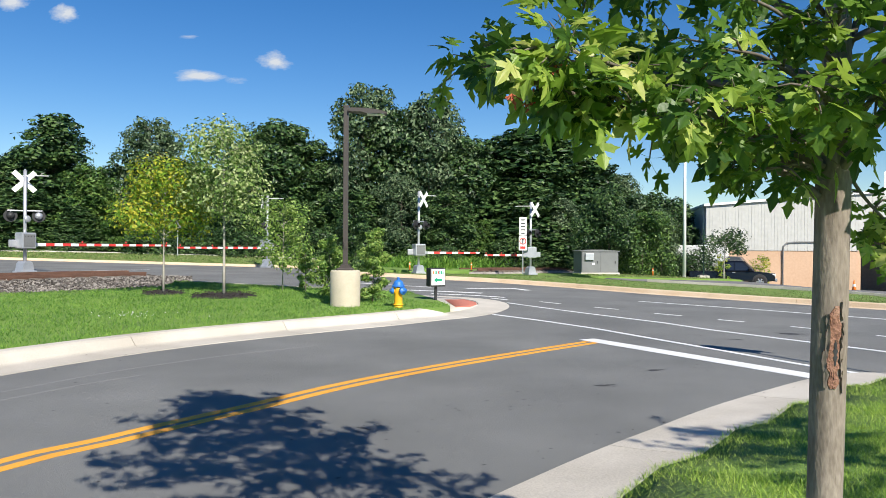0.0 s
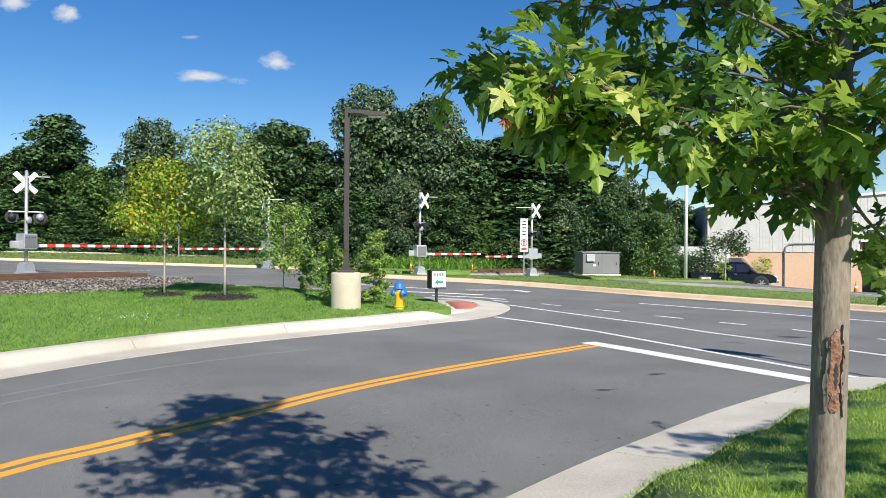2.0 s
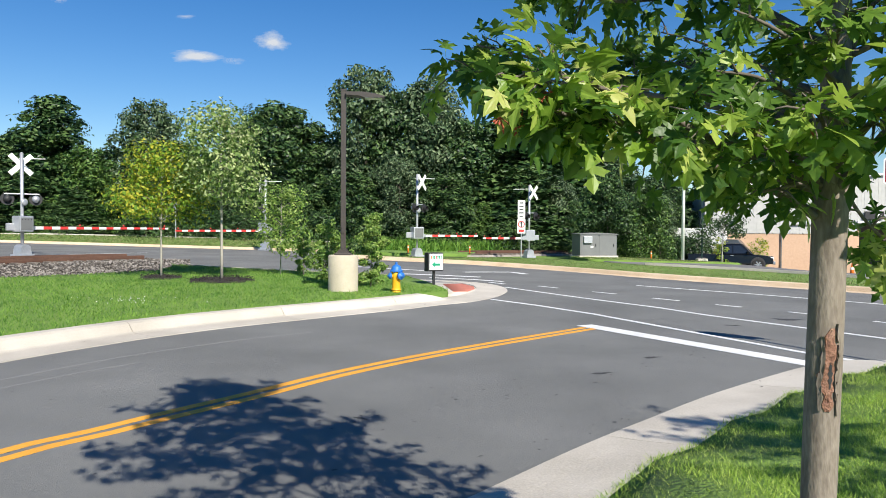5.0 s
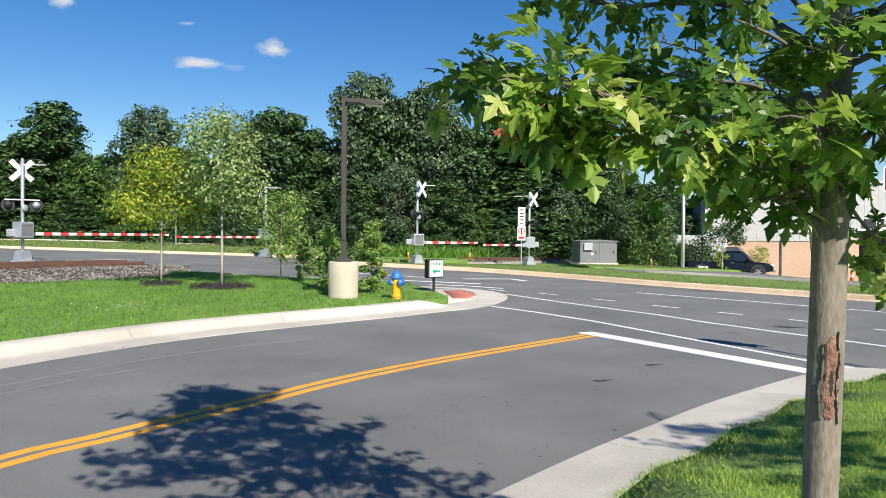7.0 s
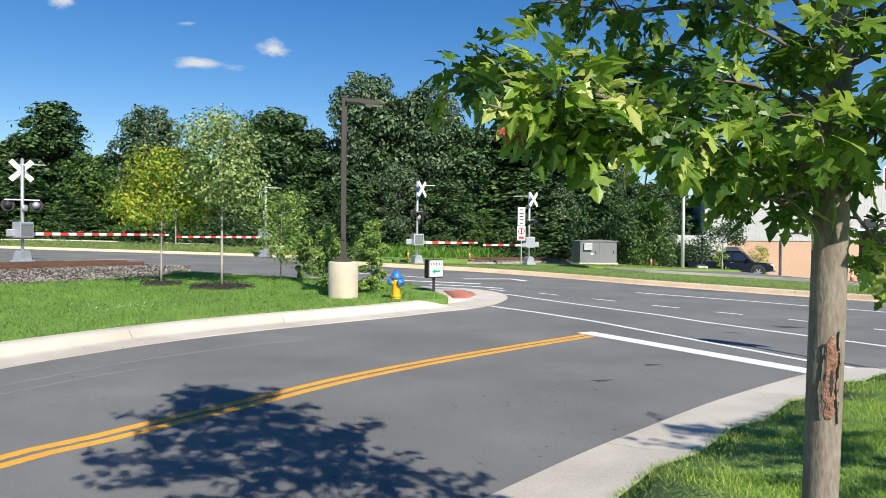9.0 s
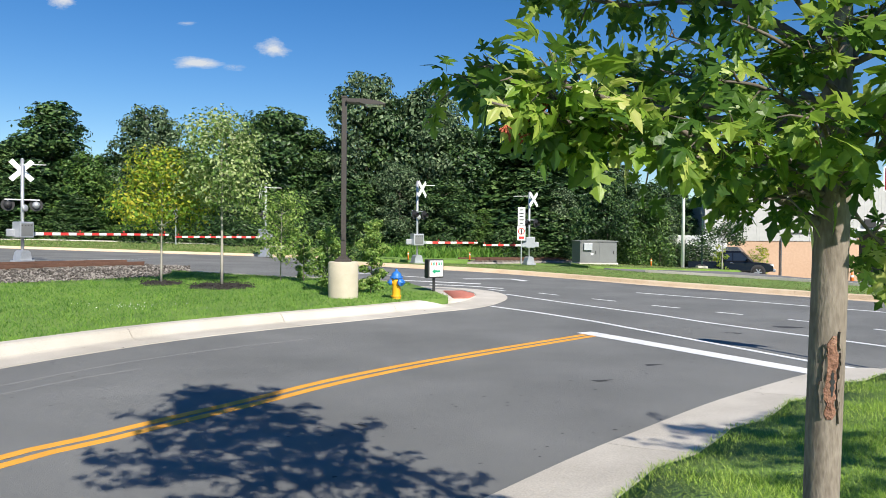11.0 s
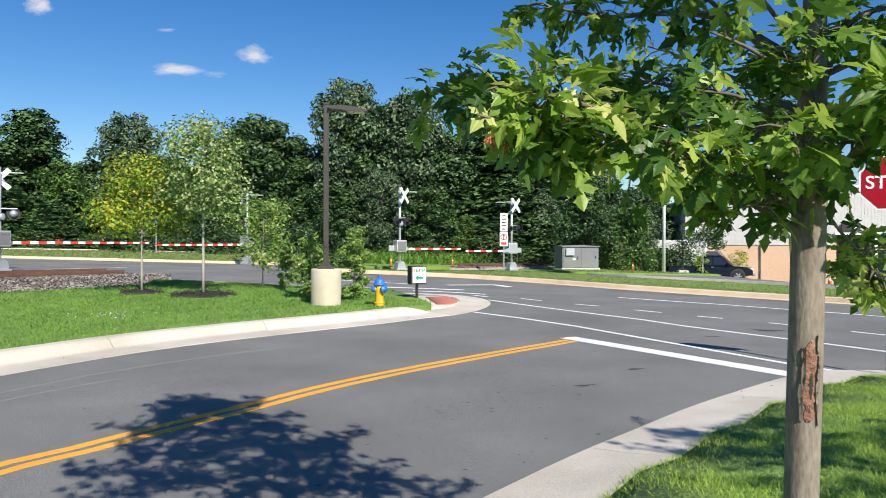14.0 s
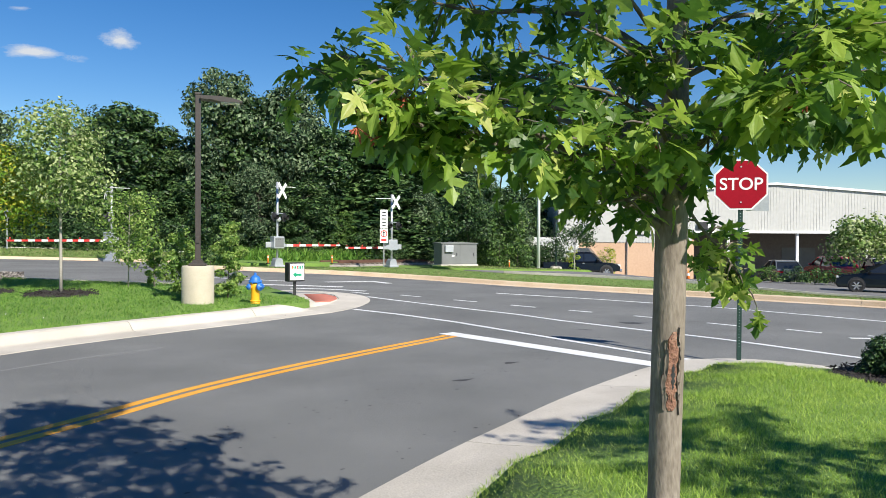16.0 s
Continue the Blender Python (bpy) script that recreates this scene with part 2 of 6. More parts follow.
def drape(name, outline, lift, mat, cell=2.0, skirt=0.0, lift_fn=None):
    """A sheet over the ground inside the outline, with a skirt down its rim."""
    bm = bmesh.new()
    bm.faces.new([bm.verts.new((x, y, 0)) for x, y in outline])
    xs, ys = [p[0] for p in outline], [p[1] for p in outline]
    for lo, hi, axis in ((min(xs), max(xs), 0), (min(ys), max(ys), 1)):
        k = math.ceil(lo / cell) * cell
        while k < hi:
            co, no = [0, 0, 0], [0, 0, 0]
            co[axis], no[axis] = k + 1e-4, 1
            bmesh.ops.bisect_plane(bm, geom=bm.verts[:] + bm.edges[:] + bm.faces[:], plane_co=co, plane_no=no)
            k += cell
    bmesh.ops.triangulate(bm, faces=bm.faces[:])
    for v in bm.verts:
        v.co.z = gz(v.co.x, v.co.y) + lift + (lift_fn(v.co.x, v.co.y) if lift_fn else 0)
    for f in bm.faces:
        f.normal_update()
        if f.normal.z < 0:
            f.normal_flip()
    if skirt:
        r = bmesh.ops.extrude_edge_only(bm, edges=[e for e in bm.edges if e.is_boundary])
        for v in r["geom"]:
            if isinstance(v, bmesh.types.BMVert):
                v.co.z -= skirt
    return finish(bm, name, mat, None, smooth=True)


def resample(pts, step):
    out, carry = [Vector(pts[0])], 0.0
    for a, b in zip(pts, pts[1:]):
        a, b = Vector(a), Vector(b)
        n = (b - a).length
        d = step - carry
        while d <= n:
            out.append(a + (b - a) * d / n)
            d += step
        carry = n - (d - step)
    if (out[-1] - Vector(pts[-1])).length > 0.05:
        out.append(Vector(pts[-1]))
    return out


def spline(pts, n=8):
    """A smooth line through the points."""
    p = [Vector(q) for q in pts]
    p = [2 * p[0] - p[1]] + p + [2 * p[-1] - p[-2]]
    out = []
    for i in range(1, len(p) - 2):
        for k in range(n):
            t = k / n
            out.append(0.5 * (2 * p[i] + (p[i + 1] - p[i - 1]) * t + (2 * p[i - 1] - 5 * p[i] + 4 * p[i + 1] - p[i + 2]) * t * t
                              + (3 * p[i] - p[i - 1] - 3 * p[i + 1] + p[i + 2]) * t ** 3))
    return out + [p[-2]]


def side_normals(line):
    out = []
    for i in range(len(line)):
        d = (line[min(i + 1, len(line) - 1)] - line[max(i - 1, 0)])
        d = Vector((d.x, d.y)).normalized()
        out.append(Vector((-d.y, d.x)))
    return out


def sweep(bm, line, normals, profile, lower=None):
    """A strip along a line on the ground; profile: offset to the left, height; lower: share of the height kept at each point."""
    rows = []
    for i, (p, n) in enumerate(zip(line, normals)):
        k = lower[i] if lower else 1.0
        rows.append([bm.verts.new((p.x + n.x * o, p.y + n.y * o, gz(p.x, p.y) + (h if h < 0.04 else 0.04 + (h - 0.04) * k))) for o, h in profile])
    k = len(profile)
    for a, b in zip(rows, rows[1:]):
        for i in range(k - 1):
            bm.faces.new((a[i], b[i], b[i + 1], a[i + 1]))
    bm.faces.new([v for v in rows[0]])
    bm.faces.new([v for v in rows[-1]][::-1])
    return bm


def kerb_run(name, pts, profile, mat, label, length=3.0, gap=0.012, taper=0.0):
    """A cast kerb in sections with open joints; the lawn lies to the left of the line."""
    top = thing(name, label, "kerb", kind="structure")
    line = resample(spline([Vector((*p, 0)) for p in pts]), 0.25)
    per = max(2, int(length / 0.25))
    norm = side_normals(line)
    for i in range(0, len(line) - 1, per):
        seg, ns = [v.copy() for v in line[i:i + per + 1]], norm[i:i + per + 1]
        if len(seg) < 2:
            continue
        d = (seg[-1] - seg[-2]).normalized()
        seg[-1] = seg[-1] - d * gap
        low = [min(1.0, (len(line) - 1 - i - q) * 0.25 / taper) for q in range(len(seg))] if taper else None
        bm = sweep(bmesh.new(), seg, ns, profile, low)
        part("kerb_section", bm, mat, top)
    return line, norm


def stripe(name, pts, width, mat, label, lift=0.006, step=0.5, category="road marking"):
    line = resample([Vector((*p, 0)) for p in pts], step)
    ns = side_normals(line)
    bm = sweep(bmesh.new(), line, ns, [(width / 2, 0.001), (width / 2, lift), (-width / 2, lift), (-width / 2, 0.001)])
    return tagged(finish(bm, name, mat), label, category, kind="structure")


def many(name, verts, faces, places, mat, parent=None, smooth=False, label=""):
    """One mesh out of many copies of a small shape; places: array of 3 x 4 matrices."""
    verts, places = np.asarray(verts, float), np.asarray(places, float)
    n, k = len(places), len(verts)
    co = np.einsum("nij,kj->nki", places[:, :, :3], verts) + places[:, None, :, 3]
    sizes = np.array([len(f) for f in faces])
    loops = np.concatenate([np.asarray(f) for f in faces])
    all_loops = (loops[None, :] + (np.arange(n) * k)[:, None]).ravel()
    all_sizes = np.tile(sizes, n)
    me = bpy.data.meshes.new(name)
    me.vertices.add(n * k)
    me.vertices.foreach_set("co", co.astype(np.float32).ravel())
    me.loops.add(len(all_loops))
    me.loops.foreach_set("vertex_index", all_loops.astype(np.int32))
    me.polygons.add(len(all_sizes))
    me.polygons.foreach_set("loop_start", np.concatenate([[0], np.cumsum(all_sizes)[:-1]]).astype(np.int32))
    me.polygons.foreach_set("use_smooth", np.full(len(all_sizes), smooth))
    me.update(calc_edges=True)
    me.materials.append(mat)
    ob = new(name, me)
    ob.parent = parent
    if label:
        ob["label"] = label
    return ob


def random_frames(rng, pos, size, up=0.0, jitter=0.35, out=None, out_mix=0.0):
    """Turned and scaled places for leaves; up and out pull the leaf's normal."""
    n = len(pos)
    nor = rng.normal(size=(n, 3))
    nor /= np.linalg.norm(nor, axis=1)[:, None]
    nor[:, 2] += up
    if out is not None:
        nor += out * out_mix
    nor /= np.linalg.norm(nor, axis=1)[:, None] + 1e-9
    t = np.cross(nor, rng.normal(size=(n, 3)))
    t /= np.linalg.norm(t, axis=1)[:, None] + 1e-9
    b = np.cross(nor, t)
    s = (size * (1 + jitter * rng.uniform(-1, 1, n)))[:, None]
    return np.stack([t * s, b * s, nor * s, pos], axis=2)


# ---- the ground, roads and kerbs ----
def build_ground():
    bm = bmesh.new()
    rs = [0.0, 4, 8, 12, 16, 20, 24, 28, 32, 36, 40, 44, 48, 54, 60, 70, 85, 110, 160, 300, 700, 2500]
    seg = 72
    rings = [[bm.verts.new((0, 0, 0))]]
    for r in rs[1:]:
        rings.append([bm.verts.new((r * math.cos(2 * math.pi * i / seg), 20 + r * math.sin(2 * math.pi * i / seg), 0)) for i in range(seg)])
    rings[0][0].co.y = 20
    for i in range(seg):
        bm.faces.new((rings[0][0], rings[1][i], rings[1][(i + 1) % seg]))
    for a, b in zip(rings[1:], rings[2:]):
        for i in range(seg):
            bm.faces.new((a[i], b[i], b[(i + 1) % seg], a[(i + 1) % seg]))
    for v in bm.verts:
        v.co.z = gz(v.co.x, v.co.y) - 0.12
    tagged(finish(bm, "ground", M["soil_grass"], smooth=True), "rough grassy ground reaching to the horizon", "ground", kind="structure")


LEFT_ROAD = [(-7.6, 3.2), (-6.7, 6.3), (-5.66, 9.37), (-4.93, 10.97), (-4.42, 11.87), (-3.77, 12.77), (-2.98, 13.67), (-2.06, 14.62),
             (-1.0, 15.67), (-0.04, 16.77), (0.63, 17.42), (1.23, 18.42), (1.66, 19.67), (1.84, 20.87), (1.72, 22.1), (1.2, 23.1),
             (0.3, 23.7), (-1.15, 24.0), (-2.46, 24.3), (-4.19, 24.8), (-6.32, 25.4), (-8.5, 26.2)]
RIGHT_ROAD = [(-6.5, -7.0), (-3.6, -0.6), (-1.55, 2.55), (0.42, 5.02), (1.22, 5.99), (1.93, 6.77), (2.86, 7.77), (4.03, 8.87), (4.77, 9.49),
              (5.6, 9.95), (6.6, 9.75), (7.5, 8.6), (8.6, 6.2), (10.8, 1.0), (13.5, -6.0)]
FAR_KERB = [(-4.5, 37.0), (-2.3, 35.9), (1.75, 33.9), (5.14, 30.87), (7.6, 28.0), (10.17, 25.2), (13.0, 21.7), (15.54, 17.39), (18.5, 11.5), (24, 0)]
build_ground()
road = drape("road", [(-60, -12), (30, -12), (30, 0), (19, 11.6), (13.3, 22), (10.3, 25.5), (7.7, 28.2), (5.2, 31), (1.8, 34.1), (-2.2, 36.1), (-8, 37.8),
                      (-6.8, 47.5), (-18, 49.5), (-40, 50), (-60, 50)], 0.0, M["asphalt"], 2.0, 0.1)
tagged(road, "dark grey worn asphalt of the junction", "road", kind="structure")

# wide concrete kerb and gutter, rising to the lawn
LEFT_PROFILE = [(0.0, -0.05), (0.0, 0.012), (0.5, 0.03), (0.56, 0.05), (0.66, 0.17), (0.72, 0.2), (0.9, 0.205), (0.9, -0.05)]
RIGHT_PROFILE = [(0.0, -0.05), (0.0, 0.012), (0.3, 0.03), (0.62, 0.062), (0.7, 0.072), (0.78, 0.074), (0.78, -0.05)]
LOW_PROFILE = [(0.0, -0.05), (0.0, 0.012), (0.3, 0.02), (0.88, 0.05), (0.88, -0.05)]
kerb_run("kerb", LEFT_ROAD[:11], LEFT_PROFILE, M["concrete"], "pale cast concrete kerb and gutter round the island", taper=0.7)
kerb_run("kerb", LEFT_ROAD[10:18], LOW_PROFILE, M["concrete"], "lowered concrete kerb at the crossing ramp", 1.5)
kerb_run("kerb", LEFT_ROAD[17:], LEFT_PROFILE, M["concrete"], "pale cast concrete kerb along the main road")
left_line = resample(spline([Vector((*p, 0)) for p in LEFT_ROAD]), 0.25)
left_n = side_normals(left_line)
right_line, right_n = kerb_run("kerb", RIGHT_ROAD[::-1], RIGHT_PROFILE, M["concrete"], "pale cast concrete kerb and gutter beside the lawn")
far_line, far_n = kerb_run("kerb", FAR_KERB, [(-0.4, -0.05), (-0.4, 0.012), (0.0, 0.02), (0.04, 0.14), (0.08, 0.16), (0.34, 0.16), (0.34, -0.05)],
                           M["kerb_tan"], "tan weathered kerb along the verge across the road", 3.6)


def inner(line, ns, off):
    return [(p.x + n.x * off, p.y + n.y * off) for p, n in zip(line, ns)]


def along(pts, q):
    return min((Vector(p) - Vector(q)).length for p in pts)


left_back = inner(left_line, left_n, 0.895)[::3]
tip = [i for i, p in enumerate(left_back) if p[1] > 18.3 and p[0] > -0.9]
left_back = left_back[:tip[0]] + [(0.12, 18.62), (-0.35, 20.6), (-0.75, 22.0), (-1.2, 23.0)] + left_back[tip[-1] + 1:]
right_back = inner(right_line, right_n, 0.775)[::3]
far_back = inner(far_line, far_n, 0.335)[::3]
LEFT_LAWN = left_back + [(-9.4, 25.6), (-9.0, 24.2), (-8.9, 22.9), (-10.4, 21.3), (-12.05, 19.97), (-15.5, 17.0), (-22, 12), (-22, 3.2)]


def left_rise(x, y):
    return 0.03 * smooth_step(along(left_back[::2], (x, y)) / 2.5)


def right_rise(x, y):
    return 0.143 * smooth_step(along(right_back[::2], (x, y)) / 1.5)


def lz(x, y):
    return gz(x, y) + 0.19 + left_rise(x, y)


def rz(x, y):
    return gz(x, y) + 0.072 + right_rise(x, y)


tagged(drape("lawn", LEFT_LAWN, 0.19, M["soil_grass"], 1.0, 0.25, left_rise), "mown green lawn on the island", "lawn", kind="structure")
RIGHT_LAWN = right_back + [(-4.5, -11), (14, -11)]
tagged(drape("lawn", RIGHT_LAWN, 0.072, M["soil_grass"], 1.0, 0.25, right_rise), "bright green mown lawn beside the pavement", "lawn", kind="structure")
VERGE = far_back + [(32, 4), (27, 18), (23.6, 25.0), (21.5, 28.0), (18.5, 31.8), (15.2, 35.5), (10.5, 39.0), (7.0, 43.2), (2.0, 43), (-4, 40.0), (-6.0, 38.8)]
def verge_rise(x, y):
    return 0.15 - 0.14 * smooth_step(along(far_back[::2], (x, y)) / 5)


tagged(drape("verge", VERGE, 0.0, M["soil_grass"], 1.5, 0.3, verge_rise), "rough mown grass verge across the road", "verge", kind="structure")
tagged(drape("road", [(9.0, 41.2), (15.3, 36.0), (18.6, 32.2), (21.6, 28.4), (23.8, 25.2), (28, 16), (33, 2), (60, 10), (80, 50), (60, 66), (30, 68), (19, 58), (12, 50)], 0.02, M["asphalt_old"], 2.0, 0.2),
       "pale grey worn asphalt of the yard", "road", kind="structure")
YARD_EDGE = [(32, 4), (27, 18), (23.6, 25.0), (21.5, 28.0), (18.5, 31.8), (15.2, 35.5), (10.8, 38.8)]
kerb_run("kerb", YARD_EDGE, [(-0.5, -0.05), (-0.5, 0.05), (-0.04, 0.06), (0.0, 0.13), (0.28, 0.14), (0.28, -0.05)], M["concrete"], "pale concrete kerb between verge and yard", 3.6)
PLOT = [(8.6, 42.4), (11.5, 42.0), (14.5, 42.6), (17.6, 43.6), (18.4, 45.2), (17.2, 46.8), (13.5, 48.8), (10.5, 49.5), (8.0, 46)]
tagged(drape("verge", PLOT, 0.1, M["soil_grass"], 1.0, 0.3), "small grass plot round the light pole", "verge", kind="structure")
tagged(drape("ballast_bed", [(-12.0, 20.1), (-8.7, 22.9), (-8.8, 25.4), (-10.5, 30.5), (-15, 30.5), (-30, 17), (-30, 6)], 0.01, M["ballast"], 1.0, 0.2,
             lambda x, y: 0.02 * smooth_step(along([(-18 + 0.636 * k, 23.7 + 0.77 * k) for k in range(-14, 16)], (x, y)) / -4 + 1.2)),
       "grey and brown crushed stone of the railway bed", "ballast", kind="structure")
def far_bank(x, y):
    """The ground climbs from the far kerb to the foot of the woods."""
    return 0.36 * smooth_step((y - 44.6) / 8) * smooth_step((-3 - x) / 4)


FAR_EDGE = [(-60, 46.6), (-40, 45.7), (-29, 45.3), (-17.5, 45.0), (-10, 44.8), (-6.2, 44.4)]
tagged(drape("verge", [(x, y + 0.33) for x, y in FAR_EDGE] + [(-2.5, 43.4), (1.5, 45.5), (3, 54), (-10, 58), (-60, 62)], 0.1, M["soil_grass"], 2.0, 0.2, far_bank),
       "grass verge below the woods", "verge", kind="structure")
kerb_run("kerb", FAR_EDGE, [(-0.4, -0.05), (-0.4, 0.012), (0.0, 0.02), (0.04, 0.12), (0.08, 0.14), (0.34, 0.14), (0.34, -0.05)], M["kerb_tan"], "tan weathered kerb below the woods", 3.6)
tagged(drape("pavement", [(-60, 52.8), (-29, 51.0), (-17.5, 52.4), (-8, 51.2), (-8, 52.5), (-17.5, 54.0), (-29, 52.4), (-60, 54.4)], 0.14, M["concrete"], 2.0, 0.2, far_bank),
       "pale concrete footpath by the woods", "pavement", kind="structure")

# road paint
YELLOW = spline([Vector((*p, 0)) for p in [(-5.2, 0.2), (-4.25, 3.4), (-3.36, 5.57), (-2.98, 6.12), (-2.54, 6.82), (-1.96, 7.67), (-1.24, 8.82), (-0.25, 10.07), (1.04, 11.47), (2.63, 13.1)]])
yn = side_normals(YELLOW)
for off in (-0.1, 0.1):
    stripe("centre_line", [(p.x + n.x * off, p.y + n.y * off) for p, n in zip(YELLOW, yn)], 0.11, M["paint_orange"], "solid orange centre line painted on asphalt")
stripe("stop_bar", [(2.62, 13.5), (4.9, 9.62)], 0.36, M["paint_white"], "wide white stop bar painted on asphalt")
stripe("edge_line", [(1.22, 18.2), (2.2, 16.9), (3.13, 15.34), (4.44, 12.4), (5.25, 10.55), (5.72, 9.75)], 0.12, M["paint_white"], "thin white edge line painted on asphalt")
stripe("lane_line", [(1.86, 21.8), (3.8, 18.5), (4.9, 16.7), (5.48, 15.3), (7.37, 11.9), (8.14, 9.98), (9.6, 6.5)], 0.12, M["paint_white"], "long white lane line painted on asphalt")
stripe("lane_line", [(6.2, 23.4), (8.7, 20.9), (10.9, 17.9), (12.58, 14.08), (15, 8)], 0.12, M["paint_white"], "long white lane line painted on asphalt")
for a, b in [((2.93, 22.42), (3.43, 21.77)), ((4.24, 20.72), (4.75, 20.1)), ((5.45, 19.02), (5.93, 18.37)), ((6.53, 17.47), (6.92, 16.95)),
             ((7.57, 16.0), (7.86, 15.5)), ((8.48, 14.39), (8.79, 13.82)), ((9.45, 13.1), (9.74, 12.5)), ((10.35, 11.99), (10.62, 11.3))]:
    stripe("lane_dash", [a, b], 0.1, M["paint_white"], "short white dotted lane mark on asphalt")
for k in range(3):
    stripe("lane_dash", [(9.75 + 0.12 * k, 11.75 - 0.42 * k), (10.5 + 0.12 * k, 11.55 - 0.42 * k)], 0.1, M["paint_white"], "short white dotted lane mark on asphalt")


stripe("lane_line", [(0.83, 28.13), (1.9, 28.6), (2.71, 28.9), (3.17, 27.87)], 0.3, M["paint_white"], "white painted bar near the crossing")
stripe("lane_line", [(-1.69, 26.4), (-0.07, 26.1), (1.32, 25.67)], 0.3, M["paint_white"], "white painted bar near the crossing")
stripe("lane_line", [(-0.44, 24.9), (0.87, 24.6), (1.96, 23.92)], 0.2, M["paint_white"], "white painted line near the crossing")
stripe("lane_line", [(1.5, 23.5), (1.95, 22.9)], 0.12, M["paint_white"], "white painted line near the crossing")
stripe("lane_line", [(-4.4, 30.2), (-2.32, 29.08), (-0.51, 28.23)], 0.16, M["paint_white"], "white painted line near the crossing")
stripe("lane_line", [(-17.2, 31.9), (-14.75, 36.58)], 0.14, M["paint_white"], "white painted line beyond the crossing")

# ramp with red warning pad at the island's corner
ramp = thing("kerb_ramp", "concrete kerb ramp with a red ribbed warning pad", "kerb ramp", kind="structure")
rp = drape("ramp_slab", [(0.16, 18.6), (0.42, 18.75), (0.72, 19.5), (0.93, 20.4), (0.93, 21.2), (0.75, 21.9), (0.3, 22.6), (-0.3, 22.95), (-1.1, 23.05), (-0.68, 22.0), (-0.3, 20.6)], 0.055, M["concrete"], 1.0, 0.2)
rp.parent = ramp
rp = drape("warning_pad", [(0.0, 21.9), (0.3, 19.5), (0.68, 19.6), (0.9, 20.4), (0.9, 21.2), (0.6, 22.1)], 0.062, M["brick_red"], 0.6, 0.1)
rp.parent = ramp


# ---- railway ----
def build_track():
    top = thing("railway_track", "rusty steel rails on dark sleepers", "railway", kind="structure")
    d = Vector((0.636, 0.772))
    n = Vector((-d.y, d.x))
    o = Vector((-15.6, 26.9))
    for side in (-0.72, 0.72):
        for a, b in ((-24, 4.5), (27, 60)):
            line = [Vector((*(o + n * side + d * k), 0)) for k in np.arange(a, b + 0.1, 1.5)]
            bm = sweep(bmesh.new(), line, side_normals(line), [(0.07, -0.08), (0.07, -0.04), (0.02, -0.02), (0.05, 0.13), (0.05, 0.2), (-0.05, 0.2), (-0.05, 0.13), (-0.02, -0.02), (-0.07, -0.04), (-0.07, -0.08)])
            part("rail", bm, M["rust"], top)
    bm0 = box(bmesh.new(), (0, 0, 0), (2.6, 0.23, 0.2), bevel=0.015)
    first = None
    for k in list(np.arange(-18, 4.5, 0.55)) + list(np.arange(27, 50, 0.55)):
        p = o + d * k
        if first is None:
            first = part("sleeper", bm0, M["bark"], top)
            ob = first
        else:
            ob = new("sleeper", first.data)
            ob.parent = top
        ob.matrix_basis = pose(p.x, p.y, gz(p.x, p.y) - 0.05, 0, 0, math.degrees(math.atan2(n.y, n.x)))


build_track()
tagged(drape("ballast_bed", [(-1.2, 46.3), (2.0, 45.6), (22.5, 70.5), (19.0, 73.4)], -0.01, M["ballast"], 2.0, 0.2), "grey crushed stone of the railway bed beyond the crossing", "ballast", kind="structure")


